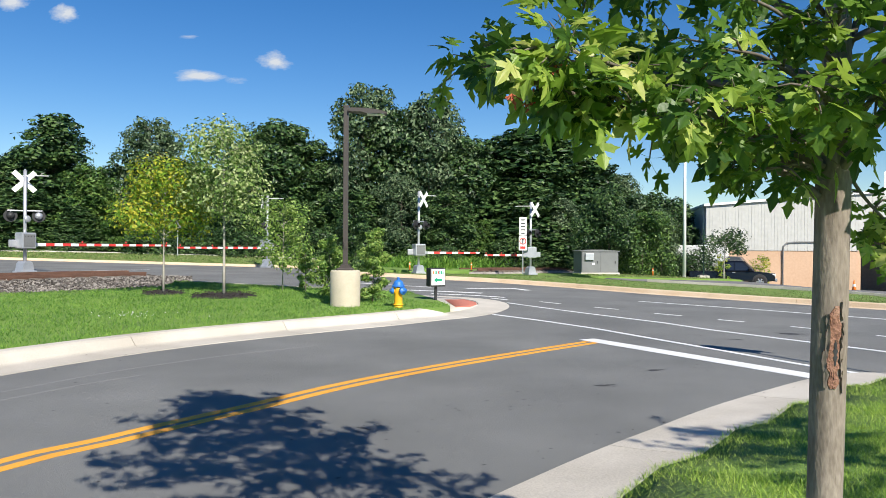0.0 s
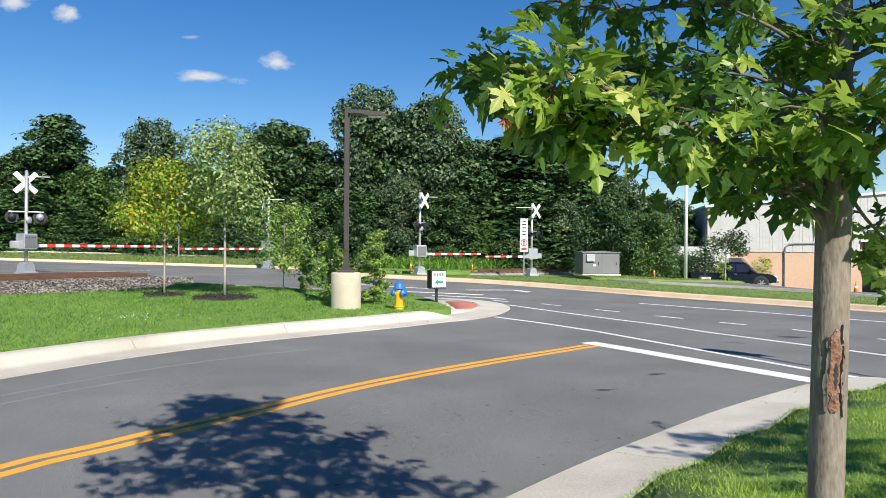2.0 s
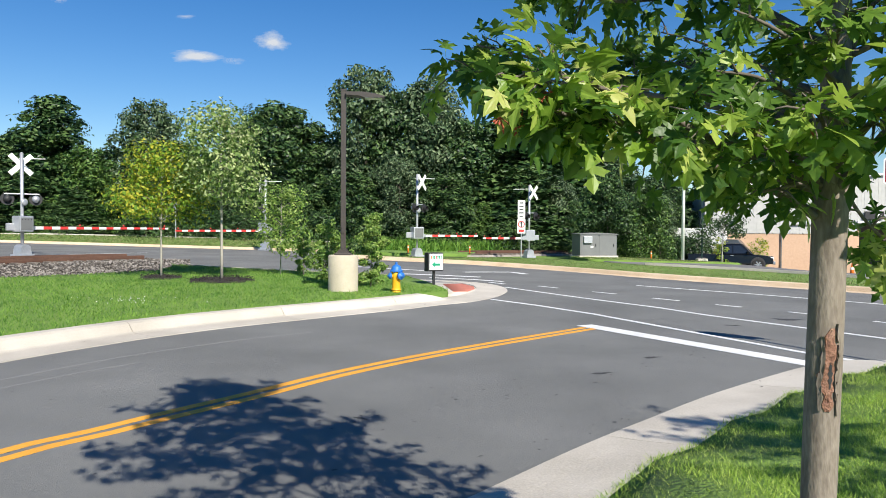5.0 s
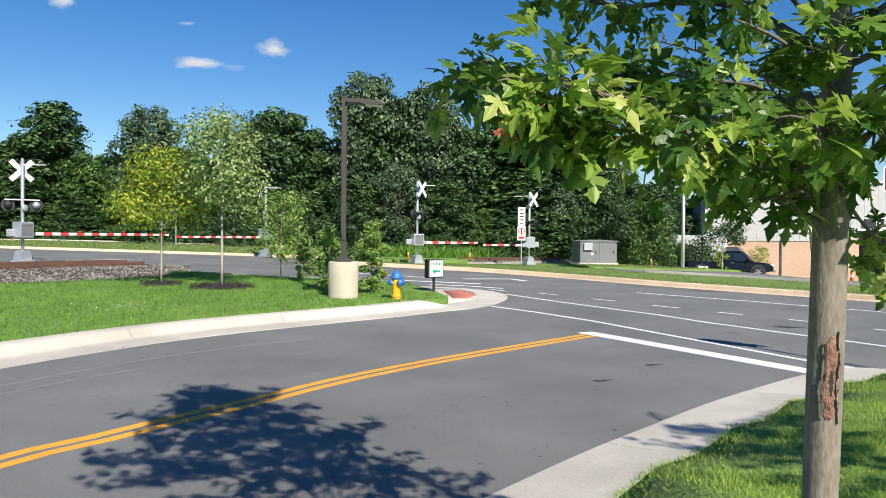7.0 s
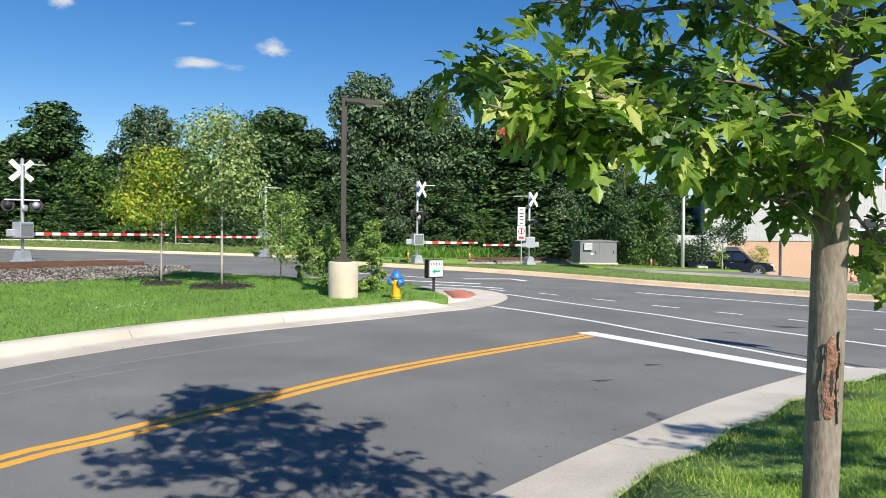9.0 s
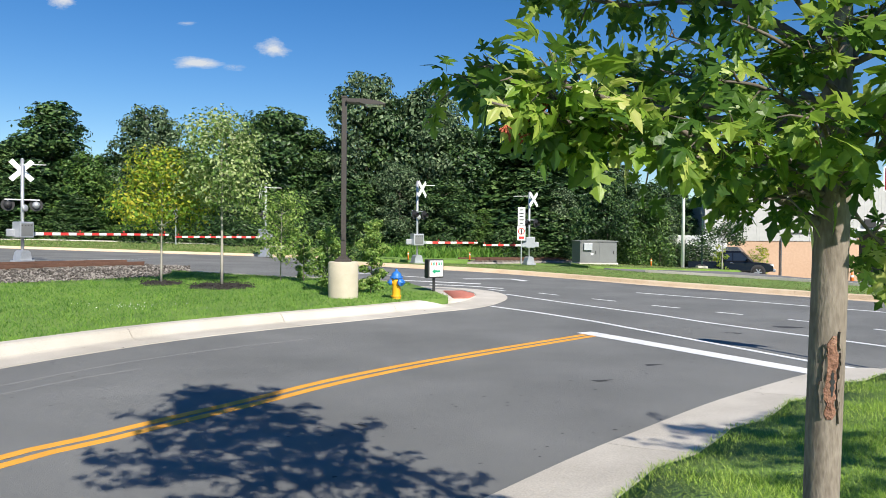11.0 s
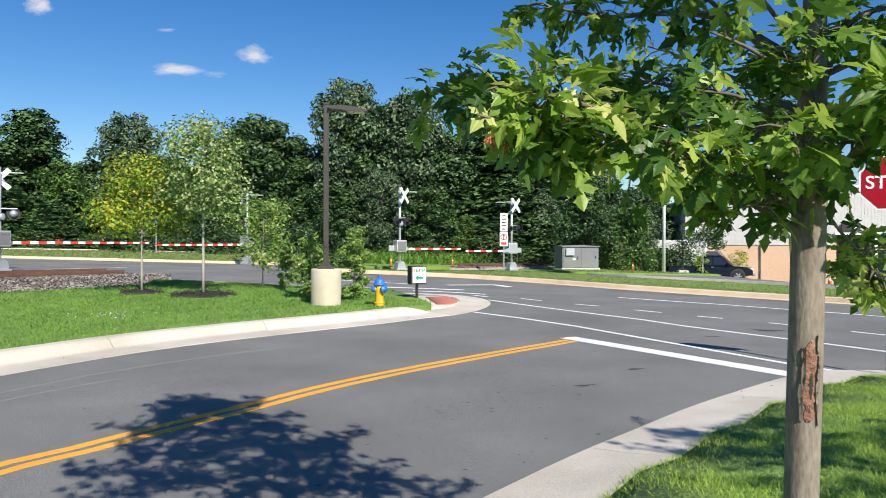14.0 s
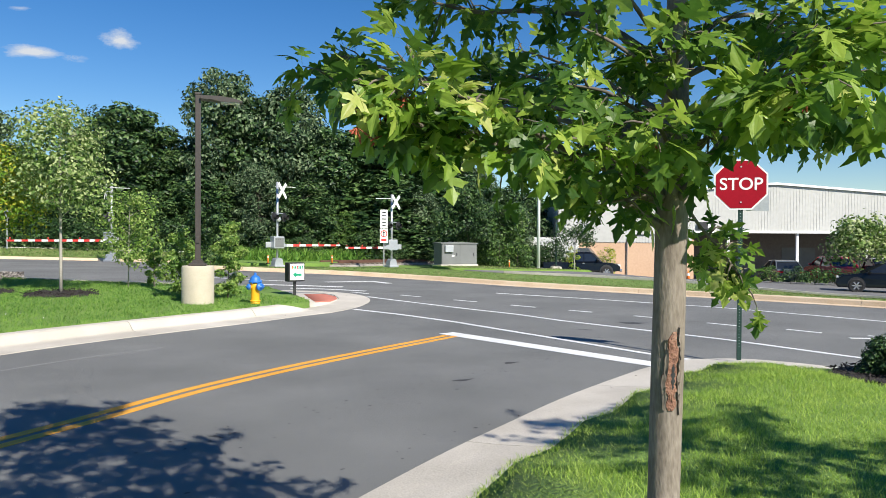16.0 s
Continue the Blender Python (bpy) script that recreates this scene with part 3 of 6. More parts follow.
# ---- signals ----
def crossing_signal(label, at, top_h, arm_to, face, arm_h=1.17, arm_gap=0.0, rod=1):
    """A mast with crossbuck, lamps, gate box and a lowered arm that reaches towards arm_to."""
    x, y = at
    z = gz(x, y) + 0.02
    away = math.degrees(math.atan2(arm_to[1] - y, arm_to[0] - x))
    top = thing("crossing_signal", label, "crossing signal", pose(x, y, z, 0, 0, away), "signals at the level crossing")
    bm = box(bmesh.new(), (0, 0, 0.06), (0.62, 0.62, 0.12), bevel=0.02)
    prism(bm, [(-0.26, 0.12), (0.26, 0.12), (0.2, 0.42), (0.1, 0.5), (-0.1, 0.5), (-0.2, 0.42)], 0.44, Matrix.Translation((0, -0.22, 0)))
    part("base", bm, M["galvanised"], top)
    part("mast", tube(bmesh.new(), (0, 0, 0.1), (0, 0, top_h), 0.065, seg=14), M["galvanised"], top, smooth=True)
    part("cap", tube(bmesh.new(), (0, 0, top_h), (0, 0, top_h + 0.05), 0.072, 0.03), M["galvanised"], top)
    bm = box(bmesh.new(), (-0.06, -0.12, arm_h + 0.16), (0.62, 0.46, 0.64), bevel=0.04)
    mech = part("gate_box", bm, M["galvanised"], top, "grey metal gate drive box")
    part("door", box(bmesh.new(), (-0.06, -0.355, arm_h + 0.16), (0.5, 0.012, 0.5), bevel=0.005), M["box_grey"], mech)
    for k in range(4):
        part("bolt", box(bmesh.new(), (-0.26 + 0.13 * k, -0.365, arm_h + 0.33), (0.03, 0.02, 0.03)), M["black"], mech)
    bm = box(bmesh.new(), (-0.5, 0.02, arm_h + 0.04), (0.34, 0.1, 0.3), bevel=0.03)
    part("counterweight", bm, M["galvanised"], top)
    bm = bmesh.new()
    prism(bm, [(0.05, arm_h + 0.2), (0.2, arm_h + 0.2), (0.62, arm_h + 0.05), (0.62, arm_h - 0.08), (0.3, arm_h - 0.08), (0.05, arm_h - 0.2)], 0.1, Matrix.Translation((0, 0.03, 0)))
    part("arm_bracket", bm, M["galvanised"], top)
    length = (Vector(arm_to) - Vector(at)).length - arm_gap
    arm = part("gate_arm", tube(bmesh.new(), (0.55, 0.08, arm_h), (length, 0.08, arm_h - 0.02), 0.025, 0.018, 8), M["white"], top, "red and white striped gate arm")
    k, x0 = 0, 0.6
    while x0 < length - 0.05:
        x1 = min(x0 + 0.4, length)
        hgt = 0.13 - 0.045 * x0 / length
        part("stripe", box(bmesh.new(), ((x0 + x1) / 2, 0.08, arm_h), (x1 - x0, 0.055, hgt)), M["red"] if k % 2 else M["white"], arm)
        x0, k = x1, k + 1
    for f in (0.35, 0.65, 0.97):
        part("arm_lamp", tube(bmesh.new(), (length * f, 0.08, arm_h + 0.09), (length * f, 0.08, arm_h + 0.16), 0.034, 0.028, 10), M["red"], arm)
    turn = pose(0, 0, 0, 0, 0, face - away)
    for a in (45, -45):
        bm = box(bmesh.new(), (0, 0, 0), (1.1, 0.012, 0.2), Matrix.Translation((0, -0.3 - 0.014 * (a > 0), 0)) @ pose(0, 0, 0, 0, a, 0), 0.004)
        cb = part("crossbuck_blade", bm, M["white"], top)
        cb.matrix_basis = Matrix.Translation((0, 0, top_h - 0.42)) @ turn
    bar = part("lamp_bar", tube(bmesh.new(), (-0.62, -0.05, 0), (0.62, -0.05, 0), 0.028, seg=8), M["galvanised"], top)
    bar.matrix_basis = Matrix.Translation((0, 0, top_h - 1.62)) @ turn
    for s in (-1, 1):
        bm = tube(bmesh.new(), (0.5 * s, -0.12, -0.2), (0.5 * s, -0.14, -0.2), 0.25, seg=24)
        lamp = part("lamp_disc", bm, M["black"], top, "round black lamp backing")
        lamp.matrix_basis = Matrix.Translation((0, 0, top_h - 1.62)) @ turn
        part("lens", lathe(bmesh.new(), [(0.1, 0), (0.09, 0.02), (0.05, 0.035), (0.01, 0.04)], 16, Matrix.Translation((0.5 * s, -0.14, -0.2)) @ pose(0, 0, 0, 90, 0, 0)), M["sign_red"], lamp, smooth=True)
        bm = tube(bmesh.new(), (0.5 * s, -0.14, -0.2), (0.5 * s, -0.34, -0.21), 0.12, 0.13, 16, caps=False)
        part("hood", bm, M["black"], lamp)
        bm = lathe(bmesh.new(), [(0.15, 0), (0.15, 0.04), (0.11, 0.13), (0.03, 0.17)], 16, Matrix.Translation((0.5 * s, -0.11, -0.2)) @ pose(0, 0, 0, -90, 0, 0))
        part("lamp_housing", bm, M["galvanised"] if s < 0 else M["black"], lamp, smooth=True)
        part("hanger", tube(bmesh.new(), (0.5 * s, -0.05, 0), (0.5 * s, -0.08, -0.1), 0.02, seg=8), M["galvanised"], lamp)
    arm2 = part("cross_rod", tube(bmesh.new(), (-0.1 * rod, 0, 0), (0.95 * rod, 0, -0.02), 0.018, seg=8), M["white_metal"], top)
    arm2.matrix_basis = Matrix.Translation((0, 0, top_h - 0.2)) @ pose(0, 0, 0, 0, 0, -away)
    part("bracket", box(bmesh.new(), (0, -0.15, top_h - 0.42), (0.05, 0.3, 0.05), turn), M["galvanised"], top)
    part("bell", lathe(bmesh.new(), [(0.02, 0), (0.12, 0.02), (0.14, 0.07), (0.1, 0.1)], 16, Matrix.Translation((0, -0.1, top_h - 1.95)) @ pose(0, 0, 0, 90, 0, 0)), M["galvanised"], top, smooth=True)
    return top


MID_FAR, MID_NEAR = (-13.75, 36.9), (2.05, 42.3)
crossing_signal("galvanised crossing signal with white crossbuck and lowered gate", (-16.91, 29.53), 4.15, MID_FAR, 215)
crossing_signal("galvanised crossing signal behind young trees, gate lowered", (-10.5, 43.48), 4.3, MID_FAR, 275, arm_gap=0.3)
crossing_signal("galvanised crossing signal on stony verge, gate lowered", (-1.42, 40.18), 4.5, MID_NEAR, 60)
crossing_signal("galvanised crossing signal beside a white road sign", (5.13, 43.78), 4.3, MID_NEAR, 48, arm_gap=0.25, rod=-1)


# ---- woods and planted trees ----
CLUMP_V = [(-0.5, -0.5, 0), (0.1, -0.62, 0.1), (0.55, -0.2, -0.05), (0.5, 0.4, 0.12), (-0.1, 0.6, -0.08), (-0.6, 0.15, 0.08), (0, 0, 0.16)]
CLUMP_F = [(0, 1, 6), (1, 2, 6), (2, 3, 6), (3, 4, 6), (4, 5, 6), (5, 0, 6)]
SMALL_V = [(-0.5, 0, 0), (0, -0.3, 0.08), (0.5, 0, 0), (0, 0.3, 0.08)]
SMALL_F = [(0, 1, 2), (0, 2, 3)]


def limb(bm, pts, r0, r1, seg=8):
    rings = []
    n = len(pts)
    for i, p in enumerate(pts):
        d = (pts[min(i + 1, n - 1)] - pts[max(i - 1, 0)]).normalized()
        q = d.to_track_quat("Z", "Y")
        r = r0 + (r1 - r0) * i / (n - 1)
        rings.append([bm.verts.new(p + q @ Vector((r * math.cos(2 * math.pi * k / seg), r * math.sin(2 * math.pi * k / seg), 0))) for k in range(seg)])
    for a, b in zip(rings, rings[1:]):
        for k in range(seg):
            bm.faces.new((a[k], a[(k + 1) % seg], b[(k + 1) % seg], b[k]))
    bm.faces.new(rings[0][::-1])
    bm.faces.new(rings[-1])


def tree(name, label, seed, height, spread, leaf_mat, bark, n_leaves, leaf, clear=0.2, lobes=18, trunk_r=0.16, conifer=False, small=False, category="tree", lean=0.3, sparse=1.0, group="",
         lump=(0.24, 0.2), face=1.5):
    """A tapered trunk with limbs and a crown of leaves gathered on the outside of many uneven lobes."""
    rng = np.random.default_rng(seed)
    top = thing(name, label, category, group=group)
    bm = bmesh.new()
    bend = Vector((rng.uniform(-lean, lean), rng.uniform(-lean, lean), 0))
    pts = [bend * (k / 6) ** 2 + Vector((0, 0, height * 0.9 * k / 6)) for k in range(7)]
    limb(bm, pts, trunk_r, trunk_r * 0.2)
    part("trunk", bm, bark, top, smooth=True)
    pos, out = [], []
    branch = bmesh.new()
    for i in range(lobes):
        h = clear + (0.97 - clear) * (i + 0.5) / lobes
        wide = (1 - (h - clear) / (1 - clear)) ** 0.75 if conifer else math.sqrt(max(0.06, 1 - ((h - clear - 0.36 * (1 - clear)) / (0.66 * (1 - clear))) ** 2))
        ang = i * 2.4 + rng.uniform(-0.5, 0.5)
        rad = spread * wide * rng.uniform(0.4, 0.85)
        c = np.array([rad * math.cos(ang), rad * math.sin(ang), height * h + rng.uniform(-0.03, 0.03) * height])
        c[:2] += np.array(bend[:2]) * h * h
        size = spread * (lump[0] + lump[1] * wide) * rng.uniform(0.7, 1.3)
        base = Vector((bend.x * h * h * 0.7, bend.y * h * h * 0.7, max(height * h - rad * 0.6, height * clear * 0.7)))
        end = Vector(c)
        limb(branch, [base, (base + end) / 2 + Vector((0, 0, 0.06 * rad)), end], trunk_r * 0.32, trunk_r * 0.07, 5)
        k = int(n_leaves * size ** 2 / (lobes * ((lump[0] + 0.7 * lump[1]) * spread) ** 2) * sparse)
        d = rng.normal(size=(k, 3))
        d /= np.linalg.norm(d, axis=1)[:, None]
        # knobs and hollows on the lobe, and a few sprays that reach out of it
        ph = rng.uniform(0, 6.28, 3)
        knob = 1 + 0.2 * np.sin(4.3 * d[:, 0] + ph[0]) * np.sin(4.9 * d[:, 2] + ph[1]) + 0.16 * np.sin(8.1 * d[:, 1] + 5 * d[:, 2] + ph[2])
        rr = size * knob * (rng.uniform(0.45, 1.0, k) ** 0.4) + size * 0.3 * rng.random(k) ** 7
        q = c + d * rr[:, None] * np.array([1, 1, 0.5 if conifer else 0.72])
        if conifer:
            q[:, 2] -= 0.22 * np.hypot(q[:, 0] - c[0], q[:, 1] - c[1])
        pos.append(q)
        out.append(d)
    part("branching", branch, bark, top)["kind"] = "stuff"
    pos, out = np.concatenate(pos), np.concatenate(out)
    keep = pos[:, 2] > 0.12
    pos, out = pos[keep], out[keep]
    v, f = (SMALL_V, SMALL_F) if small else (CLUMP_V, CLUMP_F)
    many("crown", v, f, random_frames(rng, pos, np.full(len(pos), leaf), 0.5, 0.45, out, face), leaf_mat, top)
    return top


LUMP = (0.17, 0.13)
WOODS = [
    tree("tree", "tall broad-leaved tree in dense dark green leaf", 1, 13.0, 4.0, M["leaf_wood"], M["bark"], 15500, 0.33, 0.08, 64, small=True, lump=LUMP),
    tree("tree", "tall full tree with mid-green leaves", 2, 14.0, 4.4, M["leaf_wood"], M["bark"], 16500, 0.34, 0.08, 68, small=True, lump=LUMP),
    tree("tree", "slender tree with brighter green leaves", 3, 11.0, 3.2, M["leaf_bright"], M["bark"], 12500, 0.3, 0.08, 52, small=True, lump=LUMP),
    tree("tree", "dark evergreen tree of narrowing outline", 4, 13.0, 3.4, M["leaf_wood"], M["bark"], 15500, 0.3, 0.06, 72, conifer=True, small=True, lump=(0.2, 0.16)),
    tree("tree", "poplar with silvery green leaves", 5, 14.0, 4.2, M["leaf_grey"], M["bark"], 16500, 0.32, 0.08, 66, small=True, lump=LUMP),
    tree("bush", "dense green thicket at the edge of the woods", 6, 4.2, 2.9, M["leaf_bright"], M["bark"], 4600, 0.27, 0.02, 26, trunk_r=0.07, category="bush", small=True),
    tree("bush", "dark green thicket at the edge of the woods", 7, 4.6, 3.0, M["leaf_wood"], M["bark"], 4600, 0.27, 0.02, 26, trunk_r=0.07, category="bush", small=True),
]
BASE_H = [13.0, 14.0, 11.0, 13.0, 14.0, 4.2, 4.6]
used = set()


def plant(kind, x, y, height, turn, wide=1.0):
    s = height / BASE_H[kind]
    m = Matrix.LocRotScale((x, y, gz(x, y) - 0.1), Euler((0, 0, turn)), (s * wide, s * wide, s))
    if kind in used:
        ob = copy_thing(WOODS[kind], m)
    else:
        used.add(kind)
        ob = WOODS[kind]
        ob.matrix_basis = m
    ob["group"] = "woods beyond the railway"
    return ob


# column in the view (tangent from the middle), distance, height over the eye (tangent), kind
for k, (tx, dist, th, kind, wide) in enumerate([
        (-0.74, 62, 0.15, 0, 1.2), (-0.675, 60, 0.15, 1, 1.1), (-0.605, 60, 0.148, 0, 1.2), (-0.535, 60, 0.178, 3, 1.6), (-0.555, 63, 0.165, 0, 1.1), (-0.49, 62, 0.14, 1, 1.0), (-0.48, 56, 0.108, 2, 1.15), (-0.435, 64, 0.135, 0, 1.2),
        (-0.402, 62, 0.168, 4, 1.0), (-0.362, 61, 0.145, 0, 1.2), (-0.315, 62, 0.145, 1, 1.2), (-0.265, 60, 0.2, 1, 0.85), (-0.226, 61, 0.21, 0, 1.0), (-0.186, 62, 0.178, 0, 1.1),
        (-0.15, 61, 0.165, 1, 1.1), (-0.105, 60, 0.262, 4, 0.9), (-0.062, 61, 0.26, 1, 0.9), (-0.022, 60, 0.245, 4, 0.9), (0.02, 62, 0.19, 0, 1.1), (0.06, 64, 0.15, 3, 1.3),
        (0.1, 64, 0.175, 3, 1.5), (0.135, 66, 0.18, 3, 1.5), (0.172, 66, 0.165, 0, 1.1), (0.205, 66, 0.13, 3, 1.4), (0.235, 66, 0.128, 4, 1.1), (0.27, 68, 0.118, 1, 1.2), (0.3, 66, 0.095, 0, 1.1), (0.312, 60.5, 0.08, 0, 1.0), (0.29, 57, 0.07, 4, 1.1),
        (0.335, 76, 0.09, 1, 1.0), (0.37, 82, 0.07, 0, 1.1), (0.41, 95, 0.06, 1, 1.1), (-0.7, 55, 0.08, 2, 1.3), (-0.58, 55, 0.09, 3, 1.7), (-0.5, 54, 0.06, 3, 1.7), (-0.4, 56, 0.08, 0, 1.3), (-0.29, 56, 0.085, 0, 1.3),
        (-0.2, 56, 0.09, 1, 1.3), (-0.13, 56, 0.1, 0, 1.3), (-0.06, 56, 0.12, 4, 1.1), (0.0, 57, 0.1, 0, 1.3), (0.05, 57, 0.07, 2, 1.2), (0.11, 60, 0.1, 3, 1.6), (0.16, 60, 0.085, 4, 1.1), (0.22, 57, 0.07, 0, 1.2), (0.265, 55, 0.06, 4, 1.2), (0.3, 62, 0.065, 0, 1.2)]):
    x, y = tx * dist, dist
    plant(kind, x, y, 1.75 + 1.03 * th * dist - gz(x, y), k * 2.1, wide)
for k in range(34):
    tx = -0.74 + k * 0.0335
    dist = 54.5 + 2.0 * math.sin(k * 1.7) + (3 if tx > 0.0 else 0)
    plant(6 - (k * 7 % 3 == 0), tx * dist, dist, 1.9 + 1.7 * abs(math.sin(k * 2.3)), k * 1.3, 1.2)


def place(ob, x, y, z, turn=0.0, s=1.0):
    ob.matrix_basis = Matrix.LocRotScale((x, y, z), Euler((0, 0, radians(turn))), (s, s, s))
    return ob


place(tree("tree", "young tree with yellowing leaves in a mulch ring", 21, 3.75, 1.3, M["leaf_gold"], M["bark_pale"], 4200, 0.1, 0.5, 24, 0.035, small=True, lean=0.05), -7.9, 20.6, lz(-7.9, 20.6))
place(tree("tree", "young tree with pale silvery leaves in a mulch ring", 22, 4.85, 1.2, M["leaf_young"], M["bark_pale"], 4800, 0.1, 0.48, 28, 0.045, small=True, lean=0.05), -6.05, 20.1, lz(-6.05, 20.1))
place(tree("tree", "thin multi-stemmed sapling with sparse leaves", 23, 2.75, 0.85, M["leaf_shrub"], M["bark_pale"], 2600, 0.085, 0.26, 20, 0.025, small=True, lean=0.1), -4.95, 22.4, lz(-4.95, 22.4))


# ---- street furniture on the island ----
def street_lamp(x, y):
    z = lz(x, y) - 0.03
    top = thing("street_lamp", "bronze square street lamp on a round concrete footing", "street lamp", pose(x, y, z, 0, 0, 4))
    part("footing", lathe(bmesh.new(), [(0.37, -0.2), (0.365, 0.0), (0.365, 0.86), (0.35, 0.89), (0.33, 0.9)], 40), M["concrete_base"], top, "cast concrete footing", smooth=True)
    part("base_plate", box(bmesh.new(), (0, 0, 0.925), (0.4, 0.4, 0.05), bevel=0.01), M["bronze"], top)
    part("base_cover", prism(bmesh.new(), [(-0.16, 0.945), (0.16, 0.945), (0.09, 1.04), (-0.09, 1.04)], 0.32, Matrix.Translation((0, -0.16, 0))), M["bronze"], top)
    part("pole", box(bmesh.new(), (0, 0, 2.9), (0.125, 0.125, 3.92), bevel=0.012), M["bronze"], top)
    part("cap", box(bmesh.new(), (0, 0, 4.88), (0.145, 0.145, 0.05), bevel=0.008), M["bronze"], top)
    head = part("lamp_head", prism(bmesh.new(), [(0.06, 4.75), (0.35, 4.74), (0.5, 4.7), (0.98, 4.7), (1.0, 4.73), (0.8, 4.79), (0.5, 4.83), (0.06, 4.83)], 0.34, Matrix.Translation((0, -0.17, 0))), M["bronze"], top)
    part("lens", box(bmesh.new(), (0.72, 0, 4.695), (0.42, 0.26, 0.02)), M["headlight"], head)
    part("hand_hole_cover", box(bmesh.new(), (0, -0.078, 1.5), (0.08, 0.012, 0.16), bevel=0.004), M["bronze"], top)
    return top


def fire_hydrant(x, y):
    top = thing("fire_hydrant", "yellow fire hydrant with blue bonnet and caps", "fire hydrant", Matrix.LocRotScale((x, y, lz(x, y) - 0.02), Euler((0, 0, radians(25))), (1.0, 1.0, 0.97)))
    part("barrel", lathe(bmesh.new(), [(0.11, 0), (0.11, 0.05), (0.105, 0.06), (0.1, 0.1), (0.098, 0.36), (0.115, 0.4), (0.118, 0.5), (0.1, 0.53)], 24), M["hydrant_yellow"], top, smooth=True)
    part("flange", lathe(bmesh.new(), [(0.112, 0.07), (0.125, 0.075), (0.125, 0.1), (0.112, 0.105)], 24), M["hydrant_yellow"], top, smooth=True)
    part("bonnet", lathe(bmesh.new(), [(0.15, 0.53), (0.155, 0.56), (0.122, 0.57), (0.12, 0.62), (0.105, 0.66), (0.07, 0.69), (0.05, 0.7), (0.04, 0.71)], 24), M["hydrant_blue"], top, "blue domed bonnet", smooth=True)
    part("operating_nut", lathe(bmesh.new(), [(0.034, 0.71), (0.034, 0.76), (0.022, 0.77)], 5), M["hydrant_blue"], top)
    for k in range(8):
        a = k * math.pi / 4
        part("bolt", tube(bmesh.new(), (0.145 * math.cos(a), 0.145 * math.sin(a), 0.51), (0.145 * math.cos(a), 0.145 * math.sin(a), 0.585), 0.012, seg=6), M["hydrant_blue"], top)
    for a, r in ((0, 0.055), (180, 0.055), (-70, 0.075)):
        m = pose(0, 0, 0.43, 0, 0, a) @ pose(0, 0, 0, 0, 90, 0)
        n = part("nozzle", lathe(bmesh.new(), [(r, 0.06), (r, 0.135), (r + 0.012, 0.14)], 18, m), M["hydrant_yellow"], top, smooth=True)
        part("cap", lathe(bmesh.new(), [(r + 0.018, 0.135), (r + 0.02, 0.17), (r + 0.008, 0.19), (0.02, 0.195), (0.02, 0.225)], 18, m), M["hydrant_blue"], n, "blue nozzle cap", smooth=True)


def arrow_sign(x, y):
    top = thing("directional_sign", "black box sign with white face and green arrow", "sign", pose(x, y, lz(x, y), 0, 0, 27))
    part("post", box(bmesh.new(), (0, 0, 0.2), (0.06, 0.06, 0.5), bevel=0.004), M["black"], top)
    part("cabinet", box(bmesh.new(), (0, 0, 0.62), (0.46, 0.24, 0.5), bevel=0.012), M["black"], top)
    face = part("face", box(bmesh.new(), (0.01, -0.124, 0.625), (0.4, 0.012, 0.43), bevel=0.003), M["white"], top, "white panel")
    part("arrow", prism(bmesh.new(), [(-0.13, 0.55), (-0.03, 0.63), (-0.03, 0.58), (0.12, 0.58), (0.12, 0.52), (-0.03, 0.52), (-0.03, 0.47)], 0.006, Matrix.Translation((0.01, -0.135, 0))), M["green"], face, "green arrow")
    for k, (w, mat) in enumerate(((0.03, "orange"), (0.03, "green"), (0.03, "green"), (0.03, "red"), (0.03, "green"), (0.03, "green"), (0.03, "green"))):
        part("bar", box(bmesh.new(), (-0.135 + 0.048 * k, -0.132, 0.75), (w, 0.006, 0.085)), M[mat], face)


LAMP_AT, HYDRANT_AT, SIGN_AT = (-2.42, 17.85), (-1.12, 17.75), (-0.24, 19.9)
street_lamp(*LAMP_AT)
fire_hydrant(*HYDRANT_AT)
arrow_sign(*SIGN_AT)


